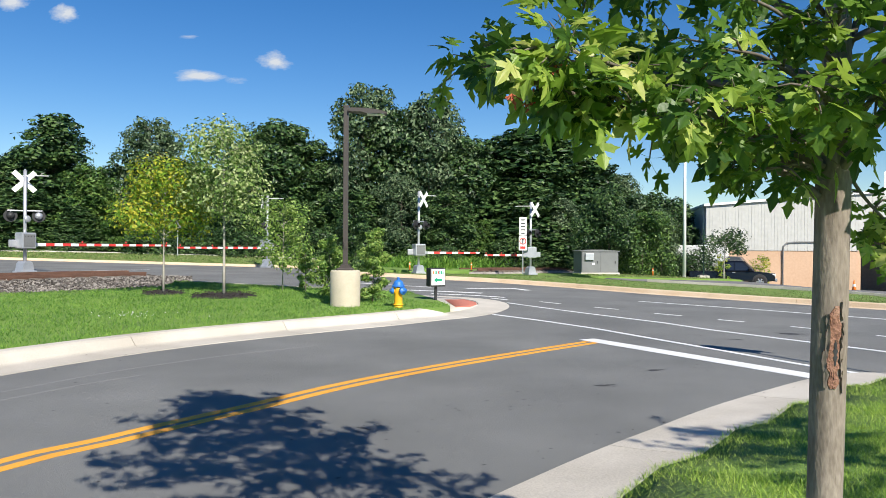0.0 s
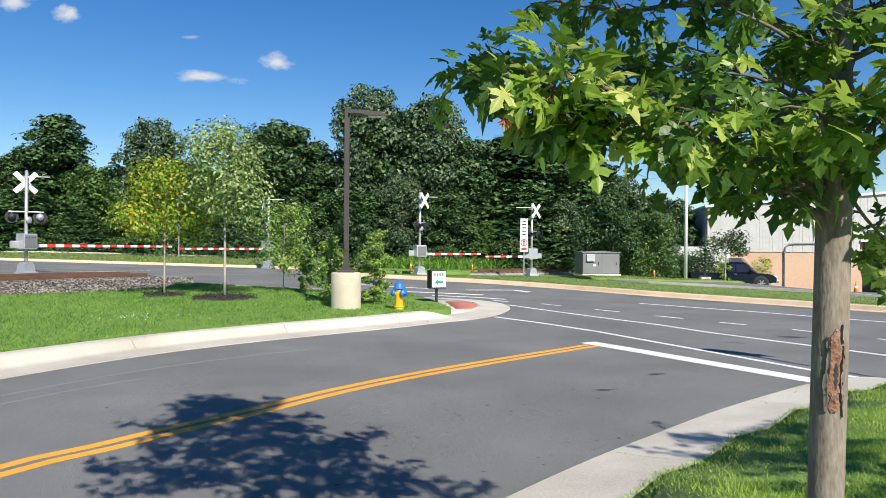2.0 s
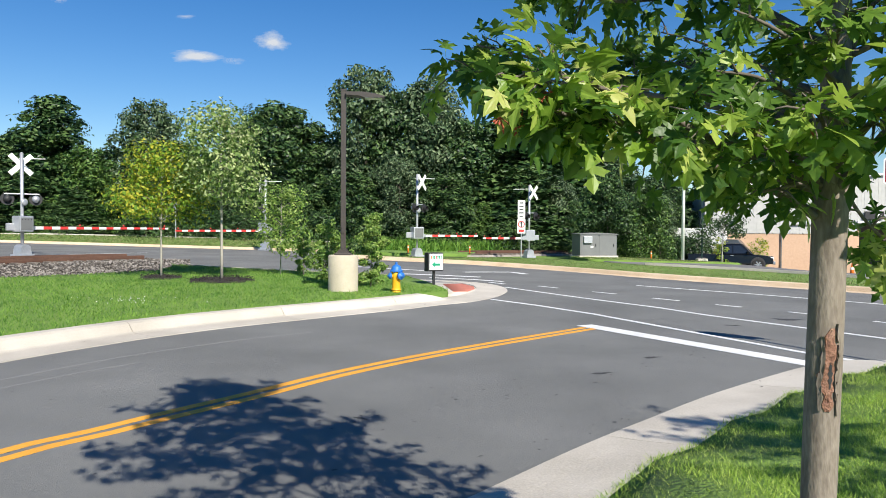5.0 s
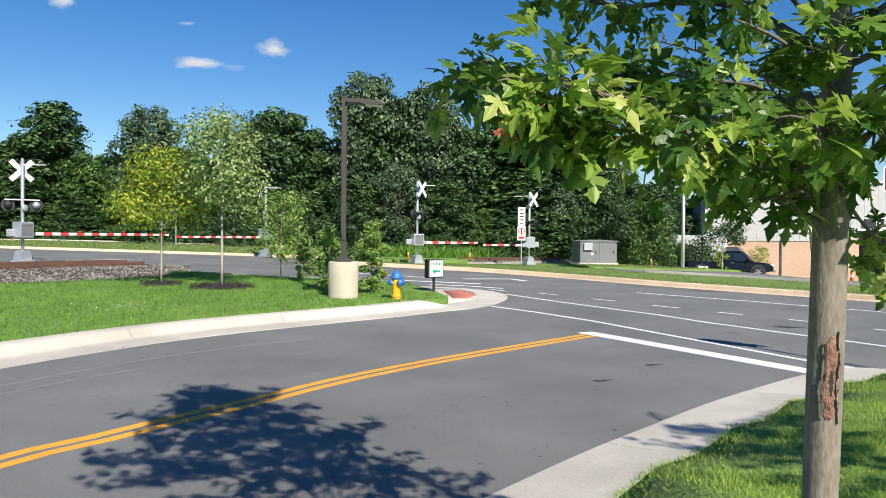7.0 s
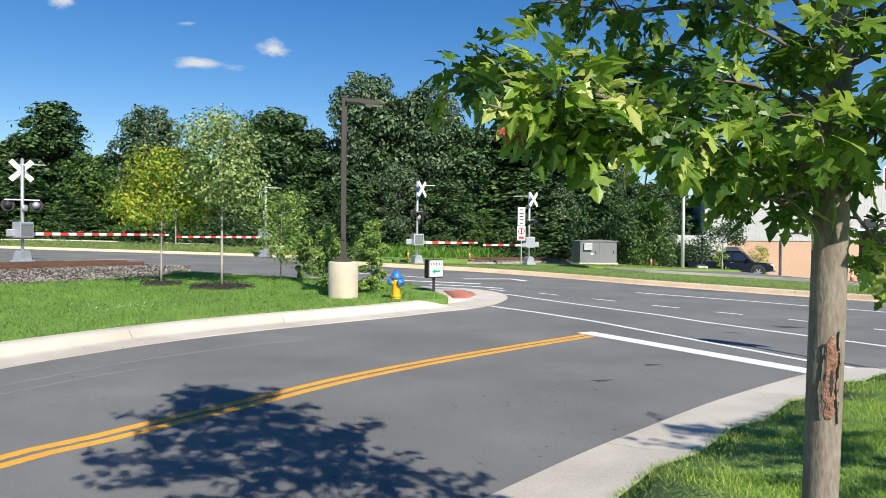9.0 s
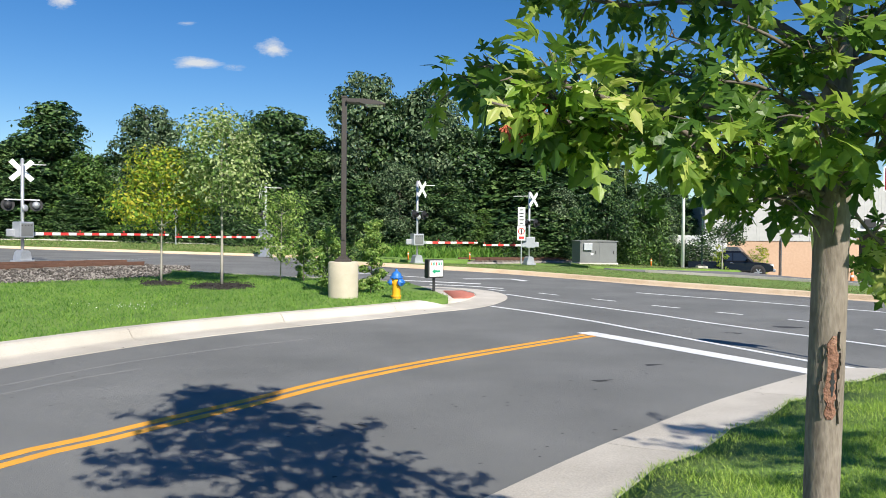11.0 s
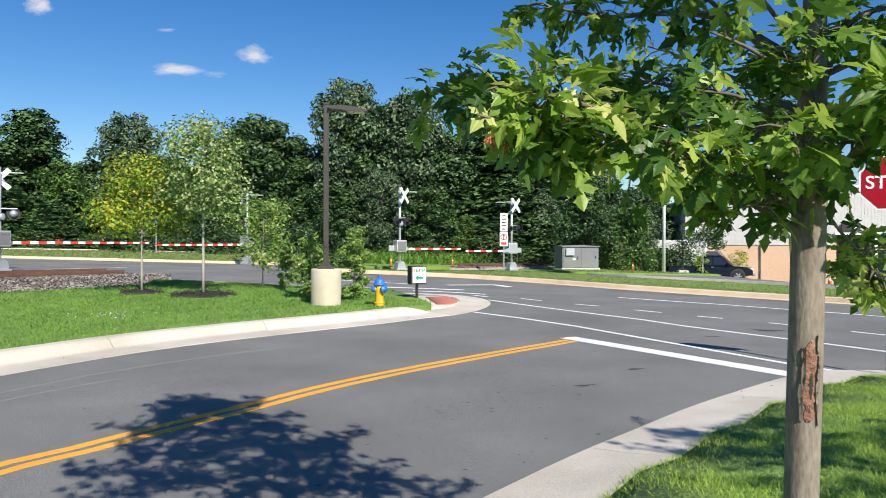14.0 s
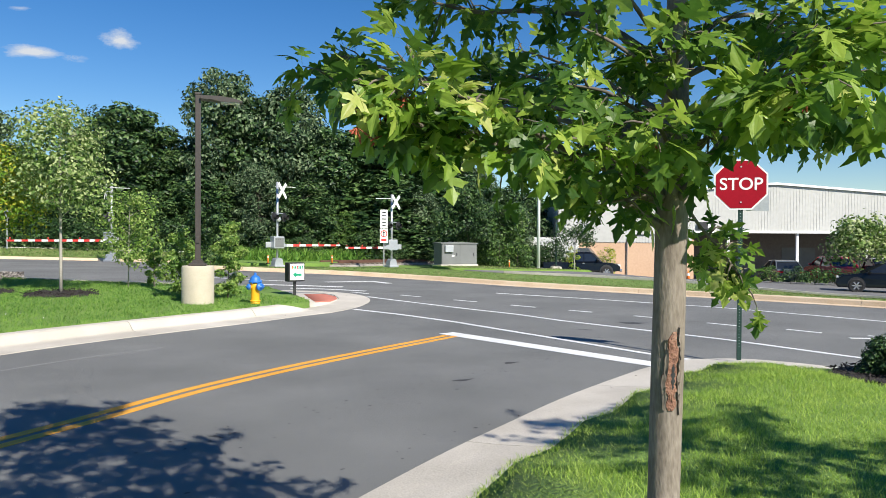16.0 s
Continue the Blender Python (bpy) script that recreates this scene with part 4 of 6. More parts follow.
def mulch_ring(x, y, r, zf, label, seed):
    rng = np.random.default_rng(seed)
    bm = bmesh.new()
    seg = 40
    rings = []
    for k, f in enumerate((0.05, 0.4, 0.7, 0.9, 1.05)):
        ring = []
        for i in range(seg):
            a = 2 * math.pi * i / seg
            rr = r * f * (1 + 0.06 * math.sin(3 * a + seed) + 0.05 * rng.normal() * (k > 2))
            px, py = x + rr * math.cos(a), y + rr * math.sin(a)
            ring.append(bm.verts.new((px, py, zf(px, py) + (0.07, 0.065, 0.05, 0.03, -0.02)[k] + 0.012 * rng.normal())))
        rings.append(ring)
    for a, b in zip(rings, rings[1:]):
        for i in range(seg):
            bm.faces.new((a[i], b[i], b[(i + 1) % seg], a[(i + 1) % seg]))
    bm.faces.new(rings[0])
    bed = tagged(finish(bm, "mulch_bed", M["mulch"], smooth=True), label, "mulch bed", kind="structure")
    n = int(500 * r * r)
    a, q = rng.uniform(0, 2 * math.pi, n), r * np.sqrt(rng.uniform(0, 1, n))
    p = np.stack([x + q * np.cos(a), y + q * np.sin(a), np.zeros(n)], 1)
    p[:, 2] = [zf(u, v) + 0.07 for u, v in p[:, :2]]
    chips = many("wood_chips", [(-0.5, -0.1, 0), (0.5, -0.12, 0.04), (0.5, 0.1, 0), (-0.5, 0.13, 0.05), (0, 0, 0.16)], [(0, 1, 4), (1, 2, 4), (2, 3, 4), (3, 0, 4)],
                 random_frames(rng, p, np.full(n, 0.06), 1.2, 0.5), M["mulch"], bed)
    chips["kind"] = "stuff"


mulch_ring(-7.9, 20.6, 0.6, lz, "dark mulch ring round a young tree", 1)
mulch_ring(-6.05, 20.1, 0.9, lz, "dark mulch ring round a young tree", 2)


def vine_bush(name, label, x, y, h, r, seed, mat, n, zf, leaf=0.085, category="bush", clear=0.02):
    ob = tree(name, label, seed, h, r, mat, M["bark"], n, leaf, clear, 14, 0.02, small=True, lean=0.1, category=category)
    return place(ob, x, y, zf(x, y))


vine_bush("bush", "leafy shrub growing beside the lamp footing", -1.85, 18.9, 1.95, 0.42, 31, M["leaf_shrub"], 4200, lz, 0.07)
vine_bush("bush", "leafy shrub behind the lamp footing", -3.0, 19.3, 1.75, 0.45, 32, M["leaf_shrub"], 3200, lz, 0.07)
vine_bush("bush", "narrow upright shrub on the island lawn", -4.25, 22.4, 1.3, 0.24, 33, M["leaf_shrub"], 1400, lz, 0.07)
vine_bush("bush", "dense rounded bush behind the island", -5.0, 41.5, 3.4, 1.2, 34, M["leaf_wood"], 5200, gz, 0.15)


# ---- the stop sign ----
def lettering(text, size, mat, parent, m):
    cu = bpy.data.curves.new("lettering", "FONT")
    cu.body, cu.size, cu.align_x, cu.align_y, cu.extrude = text, size, "CENTER", "CENTER", 0.002
    cu.offset = size * 0.012
    ob = new("lettering", cu)
    me = bpy.data.meshes.new_from_object(ob.evaluated_get(bpy.context.evaluated_depsgraph_get()))
    bpy.data.objects.remove(ob)
    bpy.data.curves.remove(cu)
    me.materials.clear()
    me.materials.append(mat)
    ob = new("lettering", me)
    ob.parent = parent
    ob.matrix_basis = m
    return ob


def octagon(r):
    return [(r * math.cos(math.pi / 8 + k * math.pi / 4), r * math.sin(math.pi / 8 + k * math.pi / 4)) for k in range(8)]


def stop_sign(x, y, turn):
    top = thing("stop_sign", "red octagonal stop sign on a perforated green post", "stop sign", pose(x, y, rz(x, y) - 0.03, 0, 0, turn))
    bm = bmesh.new()
    prism(bm, [(-0.03, 0.0), (0.03, 0.0), (0.03, 2.85), (-0.03, 2.85)], 0.006)
    box(bm, (-0.028, 0.02, 1.425), (0.006, 0.035, 2.85))
    box(bm, (0.028, 0.02, 1.425), (0.006, 0.035, 2.85))
    post = part("post", bm, M["green_post"], top)
    for k in range(66):
        ob = part("hole", tube(bmesh.new(), (0, -0.003, 0.2 + 0.04 * k), (0, 0.001, 0.2 + 0.04 * k), 0.0045, seg=6), M["galvanised"], post) if k == 0 else new("hole", hole)
        hole = ob.data
        ob.parent = post
        if k:
            ob.location = (0, 0, 0.04 * k)
    c = 2.49
    plate = part("plate", prism(bmesh.new(), [(a, b + c) for a, b in octagon(0.386)], 0.004, Matrix.Translation((0, -0.016, 0))), M["white"], top, "white reflective border plate")
    part("red_face", prism(bmesh.new(), [(a, b + c) for a, b in octagon(0.362)], 0.003, Matrix.Translation((0, -0.02, 0))), M["sign_red"], plate, "red face")
    lettering("STOP", 0.24, M["white"], plate, pose(0, -0.022, c, 90, 0, 0))
    for dz in (-0.25, 0.25):
        part("bolt", tube(bmesh.new(), (0, -0.02, c + dz), (0, -0.03, c + dz), 0.012, seg=8), M["galvanised"], plate)
    part("cross_sign", box(bmesh.new(), (0.23, 0.06, c - 0.22), (0.3, 0.004, 0.3), bevel=0.001), M["galvanised"], top, "grey back of a second sign")


stop_sign(6.08, 9.48, -26)
BUSH_AT = (6.8, 7.55)
vine_bush("bush", "small rounded evergreen bush in a mulch bed", *BUSH_AT, 0.5, 0.34, 35, M["leaf_wood"], 11000, rz, 0.036)
mulch_ring(7.05, 7.4, 0.95, rz, "dark mulch bed round a small bush", 3)


# ---- far side: cabinet, poles, signs, markers ----
def utility_cabinet(x, y):
    top = thing("utility_cabinet", "grey steel signal cabinet on the verge", "cabinet", pose(x, y, gz(x, y), 0, 0, 12))
    part("plinth", box(bmesh.new(), (0, 0, 0.05), (2.6, 1.5, 0.3), bevel=0.02), M["concrete"], top)
    part("body", box(bmesh.new(), (0, 0, 0.85), (2.45, 1.35, 1.35), bevel=0.02), M["box_grey"], top)
    part("roof", prism(bmesh.new(), [(-1.3, 1.52), (1.3, 1.52), (1.3, 1.57), (0, 1.64), (-1.3, 1.57)], 1.5, Matrix.Translation((0, -0.75, 0))), M["box_grey"], top)
    for s in (-0.6, 0.6):
        d = part("door", box(bmesh.new(), (s, -0.685, 0.85), (1.12, 0.02, 1.24), bevel=0.006), M["box_grey"], top)
        part("handle", box(bmesh.new(), (s + 0.4, -0.71, 0.85), (0.04, 0.03, 0.16)), M["black"], d)
    part("meter_box", box(bmesh.new(), (-0.75, -0.76, 1.2), (0.55, 0.14, 0.42), bevel=0.01), M["galvanised"], top)
    part("label_plate", box(bmesh.new(), (-0.45, -0.7, 0.75), (0.18, 0.012, 0.12)), M["white"], top)


utility_cabinet(9.6, 46.6)


def light_pole(x, y, h):
    top = thing("light_pole", "tall pale grey light pole in the yard", "light pole", pose(x, y, gz(x, y)))
    part("footing", lathe(bmesh.new(), [(0.25, -0.2), (0.25, 0.1), (0.22, 0.13)], 20), M["concrete"], top)
    part("pole", tube(bmesh.new(), (0, 0, 0.1), (0, 0, h), 0.11, 0.07, 14), M["white_metal"], top, smooth=True)
    part("arm", tube(bmesh.new(), (0, 0, h - 0.1), (-1.1, -0.3, h + 0.05), 0.04, seg=8), M["white_metal"], top)
    part("lamp_head", box(bmesh.new(), (-1.3, -0.35, h + 0.05), (0.6, 0.3, 0.12), bevel=0.03), M["white_metal"], top)


light_pole(14.9, 45.6, 9.6)


def road_sign(x, y):
    top = thing("road_sign", "two white road signs on one post", "road sign", pose(x, y, gz(x, y) + 0.1, 0, 0, -6))
    part("post", tube(bmesh.new(), (0, 0, 0), (0, 0, 3.3), 0.035, seg=8), M["galvanised"], top)
    a = part("plate", box(bmesh.new(), (0, -0.05, 2.75), (0.42, 0.012, 1.05), bevel=0.004), M["white"], top, "white panel with black bars")
    for k, w in enumerate((0.2, 0.24, 0.22, 0.24, 0.2)):
        part("bar", box(bmesh.new(), (0, -0.06, 3.12 - 0.19 * k), (w, 0.008, 0.06)), M["black"], a)
    b = part("plate", box(bmesh.new(), (0, -0.05, 1.78), (0.46, 0.012, 0.82), bevel=0.004), M["white"], top, "white panel with a red ring")
    ring = bmesh.new()
    for k in range(20):
        t0 = 2 * math.pi * k / 20
        box(ring, (0.17, 0, 0), (0.05, 0.008, 0.06), Matrix.Translation((0, -0.06, 1.9)) @ pose(0, 0, 0, 0, math.degrees(t0), 0))
    part("ring", ring, M["red"], b)
    part("arrow", prism(bmesh.new(), [(-0.03, 1.75), (0.03, 1.75), (0.03, 1.95), (0.09, 1.95), (0, 2.05), (-0.09, 1.95), (-0.03, 1.95)], 0.008, Matrix.Translation((0, -0.065, 0))), M["black"], b)
    part("bar", box(bmesh.new(), (0, -0.06, 1.53), (0.3, 0.008, 0.14)), M["red"], b)


road_sign(4.5, 42.2)


def post_in_block(x, y):
    top = thing("sign_post", "thin dark green post set in a pale concrete block", "post", pose(x, y, gz(x, y) + 0.02))
    part("block", box(bmesh.new(), (0, 0, 0.15), (0.62, 0.5, 0.32), bevel=0.03), M["concrete"], top)
    part("post", tube(bmesh.new(), (0, 0, 0.3), (0, 0, 3.2), 0.045, seg=8), M["green_post"], top)
    part("cap", tube(bmesh.new(), (0, 0, 3.2), (0, 0, 3.26), 0.05, 0.02, 8), M["green_post"], top)


post_in_block(16.3, 46.2)


def small_post_sign(x, y):
    top = thing("road_sign", "small sign on a thin post seen edge on", "road sign", pose(x, y, gz(x, y) + far_bank(x, y) + 0.08, 0, 0, 70))
    part("post", tube(bmesh.new(), (0, 0, 0), (0, 0, 2.4), 0.04, seg=8), M["galvanised"], top)
    part("plate", box(bmesh.new(), (0, -0.05, 2.25), (0.6, 0.012, 0.5), bevel=0.004), M["galvanised"], top)


small_post_sign(-18.3, 50.3)


def delineator(x, y, zf=0.08):
    top = thing("delineator_post", "short orange plastic marker post", "marker post", pose(x, y, gz(x, y) + zf), "orange marker posts")
    part("post", tube(bmesh.new(), (0, 0, 0), (0, 0, 0.5), 0.045, 0.035, 10), M["orange"], top, smooth=True)
    part("band", tube(bmesh.new(), (0, 0, 0.36), (0, 0, 0.43), 0.042, 0.04, 10), M["white"], top)
    part("foot", lathe(bmesh.new(), [(0.12, 0), (0.12, 0.03), (0.06, 0.05)], 12), M["rubber"], top)


delineator(1.6, 43.6, 0.15)
delineator(-2.05, 43.4)
delineator(13.2, 46.5)


def traffic_cone(x, y):
    top = thing("traffic_cone", "orange traffic cone with white band in the yard", "traffic cone", pose(x, y, gz(x, y) + 0.02))
    part("base", box(bmesh.new(), (0, 0, 0.02), (0.4, 0.4, 0.04), bevel=0.01), M["rubber"], top)
    part("cone", tube(bmesh.new(), (0, 0, 0.04), (0, 0, 0.85), 0.16, 0.03, 14), M["orange"], top, smooth=True)
    part("band", tube(bmesh.new(), (0, 0, 0.45), (0, 0, 0.6), 0.1, 0.075, 14), M["white"], top)


traffic_cone(26.5, 47.5)


# ---- the yard building ----
def building():
    o = Vector((20.35, 57.2))
    ang = -10.7
    top = thing("warehouse", "long metal-clad warehouse with tan block base", "building", pose(o.x, o.y, -1.05, 0, 0, ang), kind="")
    W, RIDGE, E, R = 35.4, 17.7, 6.05, 7.4
    low, canopy = 2.65, 3.6
    recess = 10.9

    def roof(u):
        return E + (R - E) * (1 - abs(u - RIDGE) / RIDGE)
    part("block_wall", box(bmesh.new(), (recess / 2, 0.2, low / 2 - 0.3), (recess, 0.4, low + 0.6)), M["block_tan"], top, "tan painted block wall")
    # recess wall and ceiling get the canopy's shade from their dark colour
    part("recess_wall", box(bmesh.new(), ((recess + W) / 2, 7.2, canopy / 2 - 0.3), (W - recess, 0.3, canopy + 0.6)), M["wall_shade"], top, "wall under the canopy, shade put into its dark colour")
    part("side_wall", box(bmesh.new(), (recess + 0.15, 3.7, canopy / 2 - 0.3), (0.3, 6.7, canopy + 0.6)), M["block_tan"], top)
    part("canopy_ceiling", box(bmesh.new(), ((recess + W) / 2, 3.7, canopy + 0.1), (W - recess, 7.2, 0.15)), M["wall_shade"], top)
    for u0, u1, z0, n in ((0, recess, low, 46), (recess, W, canopy, 104)):
        for k in range(n):
            a, b = u0 + (u1 - u0) * k / n, u0 + (u1 - u0) * (k + 1) / n
            bm = prism(bmesh.new(), [(a + 0.018, z0), (b - 0.018, z0), (b - 0.018, roof(b)), (a + 0.018, roof(a))], 0.12, Matrix.Translation((0, -0.06, 0)))
            part("panel", bm, M["cladding"], top)
    part("backing", prism(bmesh.new(), [(0, low + 0.02), (recess, low + 0.02), (recess, canopy + 0.02), (W, canopy + 0.02), (W, E), (RIDGE, R), (0, E)], 0.14, Matrix.Translation((0, -0.045, 0))), M["cladding"], top)
    part("canopy_edge", box(bmesh.new(), ((recess + W) / 2, -0.12, canopy - 0.05), (W - recess, 0.2, 0.18), bevel=0.02), M["white_metal"], top)
    part("roof", prism(bmesh.new(), [(-0.2, E + 0.02), (RIDGE, R + 0.02), (W + 0.2, E + 0.02), (W + 0.2, E + 0.2), (RIDGE, R + 0.2), (-0.2, E + 0.2)], 40, Matrix.Translation((0, -0.25, 0))), M["white_metal"], top, "white metal roof with a low ridge")
    part("end_wall", box(bmesh.new(), (-0.02, 20, E / 2 - 0.3), (0.2, 39, E + 0.6)), M["cladding"], top)
    part("back_wall", box(bmesh.new(), (W / 2, 39.6, E / 2), (W, 0.2, E)), M["cladding"], top)
    for u in (13.9, 19.55, 25.2, 30.8):
        part("post", box(bmesh.new(), (u, 0.1, canopy / 2 - 0.3), (0.2, 0.2, canopy + 0.5), bevel=0.02), M["white_metal"], top)
    part("bay_door", box(bmesh.new(), (17.0, 7.03, 1.1), (3.0, 0.06, 2.3)), M["box_grey"], top)
    part("bay_door", box(bmesh.new(), (23.0, 7.03, 1.1), (3.0, 0.06, 2.3)), M["box_grey"], top)
    sg = part("hanging_sign", box(bmesh.new(), (12.0, -0.25, canopy + 0.45), (1.3, 0.2, 0.6), bevel=0.02), M["black"], top, "black sign with a white arrow")
    part("arrow", prism(bmesh.new(), [(12.1, canopy + 0.25), (12.45, canopy + 0.45), (12.1, canopy + 0.65)], 0.02, Matrix.Translation((0, -0.37, 0))), M["white"], sg)
    pipe = bmesh.new()
    limb(pipe, [Vector(q) for q in ((5.6, -0.12, -0.3), (5.6, -0.12, 2.6), (5.65, -0.12, 3.0), (5.9, -0.12, 3.25), (6.4, -0.12, 3.3), (9.6, -0.12, 3.35))], 0.06, 0.06, 8)
    part("pipe", pipe, M["box_grey"], top)
    part("wall_light", box(bmesh.new(), (2.6, -0.15, 4.1), (0.3, 0.2, 0.2), bevel=0.03), M["galvanised"], top)


building()


# ---- vehicles ----
def wheel(parent, x, y, r, side, w=0.24, rim="chrome"):
    m = Matrix.Translation((x, y, r)) @ pose(0, 0, 0, -90 * side, 0, 0)
    t = part("wheel", lathe(bmesh.new(), [(r * 0.62, -w * 0.2), (r * 0.66, -w * 0.45), (r * 0.93, -w / 2), (r, -w * 0.36), (r, w * 0.36), (r * 0.93, w / 2), (r * 0.66, w * 0.45), (r * 0.62, w * 0.2)], 28), M["rubber"], parent, "black tyre", smooth=False)
    t.matrix_basis = m
    bm = lathe(bmesh.new(), [(r * 0.66, w * 0.22), (r * 0.66, w * 0.48), (r * 0.6, w * 0.48), (r * 0.58, w * 0.26), (r * 0.1, w * 0.26)], 28)
    part("rim", bm, M["black"], t)
    bm = bmesh.new()
    for k in range(6):
        box(bm, (r * 0.36, 0, w * 0.42), (r * 0.52, r * 0.2, 0.03), pose(0, 0, 0, 0, 0, 60 * k))
    lathe(bm, [(r * 0.16, w * 0.36), (r * 0.16, w * 0.46), (r * 0.1, w * 0.48)], 14)
    part("spokes", bm, M[rim], t, "bright spoked wheel")
    return t


def shell(outline, half, tuck, m=None, bevel=0.05):
    """A car body: the side outline widened to both sides, drawn in towards its upper edge."""
    bm = bmesh.new()
    prism(bm, outline, 2 * half, Matrix.Translation((0, -half, 0)))
    zs = [q[1] for q in outline]
    z0, z1 = min(zs), max(zs)
    for v in bm.verts:
        k = (v.co.z - z0) / (z1 - z0)
        v.co.y *= 1 - tuck * k * k
    bmesh.ops.bevel(bm, geom=bm.edges[:], offset=bevel, segments=2, affect="EDGES", profile=0.6, clamp_overlap=True)
    return bm


def pickup(label, m, paint):
    top = thing("pickup_truck", label, "pickup truck", m)
    part("body", shell([(-2.9, 0.55), (-2.9, 1.12), (-0.55, 1.14), (1.1, 1.16), (2.5, 1.06), (2.85, 0.9), (2.9, 0.5), (2.35, 0.42), (1.35, 0.42), (-1.5, 0.45), (-2.5, 0.5)], 0.94, 0.06), paint, top, "glossy black bodywork", smooth=False)
    part("cab", shell([(-0.75, 1.1), (-0.6, 1.78), (-0.3, 1.9), (0.75, 1.9), (1.55, 1.14)], 0.93, 0.2, bevel=0.04), paint, top)
    for s in (-1, 1):
        for pts in ([(-0.5, 1.2), (-0.38, 1.72), (0.12, 1.76), (0.12, 1.2)], [(0.2, 1.2), (0.2, 1.76), (0.7, 1.76), (1.28, 1.22)]):
            mm = Matrix.Translation((0, s * 0.86 - 0.01, 0)) @ Matrix.Translation((0, 0, 1.2)) @ pose(0, 0, 0, s * 12, 0, 0) @ Matrix.Translation((0, s * 0.045, -1.2))
            part("side_window", prism(bmesh.new(), pts, 0.02, mm), M["glass_dark"], top)
        for x in (-1.95, 1.85):
            part("wheel_arch", tube(bmesh.new(), (x, s * 0.9, 0.45), (x, s * 0.953, 0.45), 0.5, seg=24), M["black"], top)
            wheel(top, x, s * 0.9, 0.41, s)
        part("headlight", box(bmesh.new(), (2.78, s * 0.75, 0.88), (0.22, 0.32, 0.2), bevel=0.03), M["headlight"], top)
        part("mirror", box(bmesh.new(), (1.15, s * 1.05, 1.28), (0.14, 0.22, 0.2), bevel=0.03), paint, top)
        part("door_handle", box(bmesh.new(), (0.1, s * 0.985, 1.05), (0.2, 0.03, 0.04)), M["chrome"], top)
    part("windscreen", prism(bmesh.new(), [(0.82, 1.85), (0.84, 1.86), (1.56, 1.18), (1.52, 1.18)], 1.5, Matrix.Translation((0.02, -0.75, 0))), M["glass_dark"], top)
    part("bumper", box(bmesh.new(), (2.92, 0, 0.55), (0.18, 1.9, 0.22), bevel=0.04), M["chrome"], top)
    part("grille", box(bmesh.new(), (2.88, 0, 0.86), (0.1, 1.1, 0.3), bevel=0.02), M["black"], top)
    part("rear_bumper", box(bmesh.new(), (-2.95, 0, 0.6), (0.16, 1.8, 0.2), bevel=0.04), M["chrome"], top)
    return top


def car(label, m, paint, name="car", tall=1.45, length=4.6, category="car"):
    k, q = length / 4.6, tall / 1.45
    top = thing(name, label, category, m)

    def P(pts):
        return [(x * k, z * (q if z > 0.5 else 1)) for x, z in pts]
    part("body", shell(P([(-2.3, 0.35), (-2.32, 0.85), (-2.1, 0.98), (-1.2, 0.97), (1.0, 0.96), (1.9, 0.84), (2.25, 0.7), (2.32, 0.4), (2.2, 0.24), (-2.1, 0.24)]), 0.9, 0.08), paint, top, "glossy bodywork")
    roof = P([(-1.95, 0.93), (-1.25, 1.4), (-0.6, 1.45), (0.25, 1.42), (1.15, 0.93)])
    part("cabin", shell(roof, 0.82, 0.22, bevel=0.04), M["glass_dark"], top, "dark windows")
    part("roof", shell(P([(-1.35, 1.36), (-1.2, 1.44), (-0.6, 1.475), (0.2, 1.45), (0.4, 1.36)]), 0.66, 0.05, bevel=0.02), paint, top)
    for s in (-1, 1):
        for a, b in (((0.33, 1.4), (1.18, 0.94)), ((-1.3, 1.38), (-1.98, 0.94)), ((-0.42, 1.42), (-0.38, 0.95))):
            part("pillar", tube(bmesh.new(), (a[0] * k, s * 0.66, a[1] * q), (b[0] * k, s * 0.83, b[1] * q), 0.045, seg=6), paint, top)
        for x in (-1.4, 1.4):
            part("wheel_arch", tube(bmesh.new(), (x * k, s * 0.86, 0.36), (x * k, s * 0.908, 0.36), 0.39, seg=24), M["black"], top)
            wheel(top, x * k, s * 0.83, 0.33, s, 0.22)
        part("headlight", box(bmesh.new(), (2.16 * k, s * 0.66, 0.68 * q), (0.2, 0.34, 0.12), bevel=0.03), M["headlight"], top)
        part("tail_light", box(bmesh.new(), (-2.28 * k, s * 0.66, 0.8 * q), (0.1, 0.36, 0.14), bevel=0.02), M["sign_red"], top)
        part("mirror", box(bmesh.new(), (0.85 * k, s * 0.96, 1.0 * q), (0.12, 0.2, 0.13), bevel=0.03), paint, top)
    part("number_plate", box(bmesh.new(), (-2.34 * k, 0, 0.6), (0.03, 0.32, 0.16)), M["white"], top)
    return top


def stand(x, y, turn):
    return pose(x, y, gz(x, y) + 0.03, 0, 0, turn)


pickup("black pickup truck parked in the yard", stand(20.6, 53.0, -12), M["car_black"])
car("red sport utility car parked under the canopy", stand(33.9, 42.6, 75), M["car_red"], "suv", 1.75, 4.6)
car("dark grey car parked by the warehouse", stand(31.9, 44.9, 70), M["car_grey"], tall=1.6)
car("black car parked beside a small tree", stand(36.0, 41.4, 78), M["car_black"], tall=1.6)
moving_car = car("black sedan driving along the yard road", stand(28.2, 31.4, 142), M["car_black"])


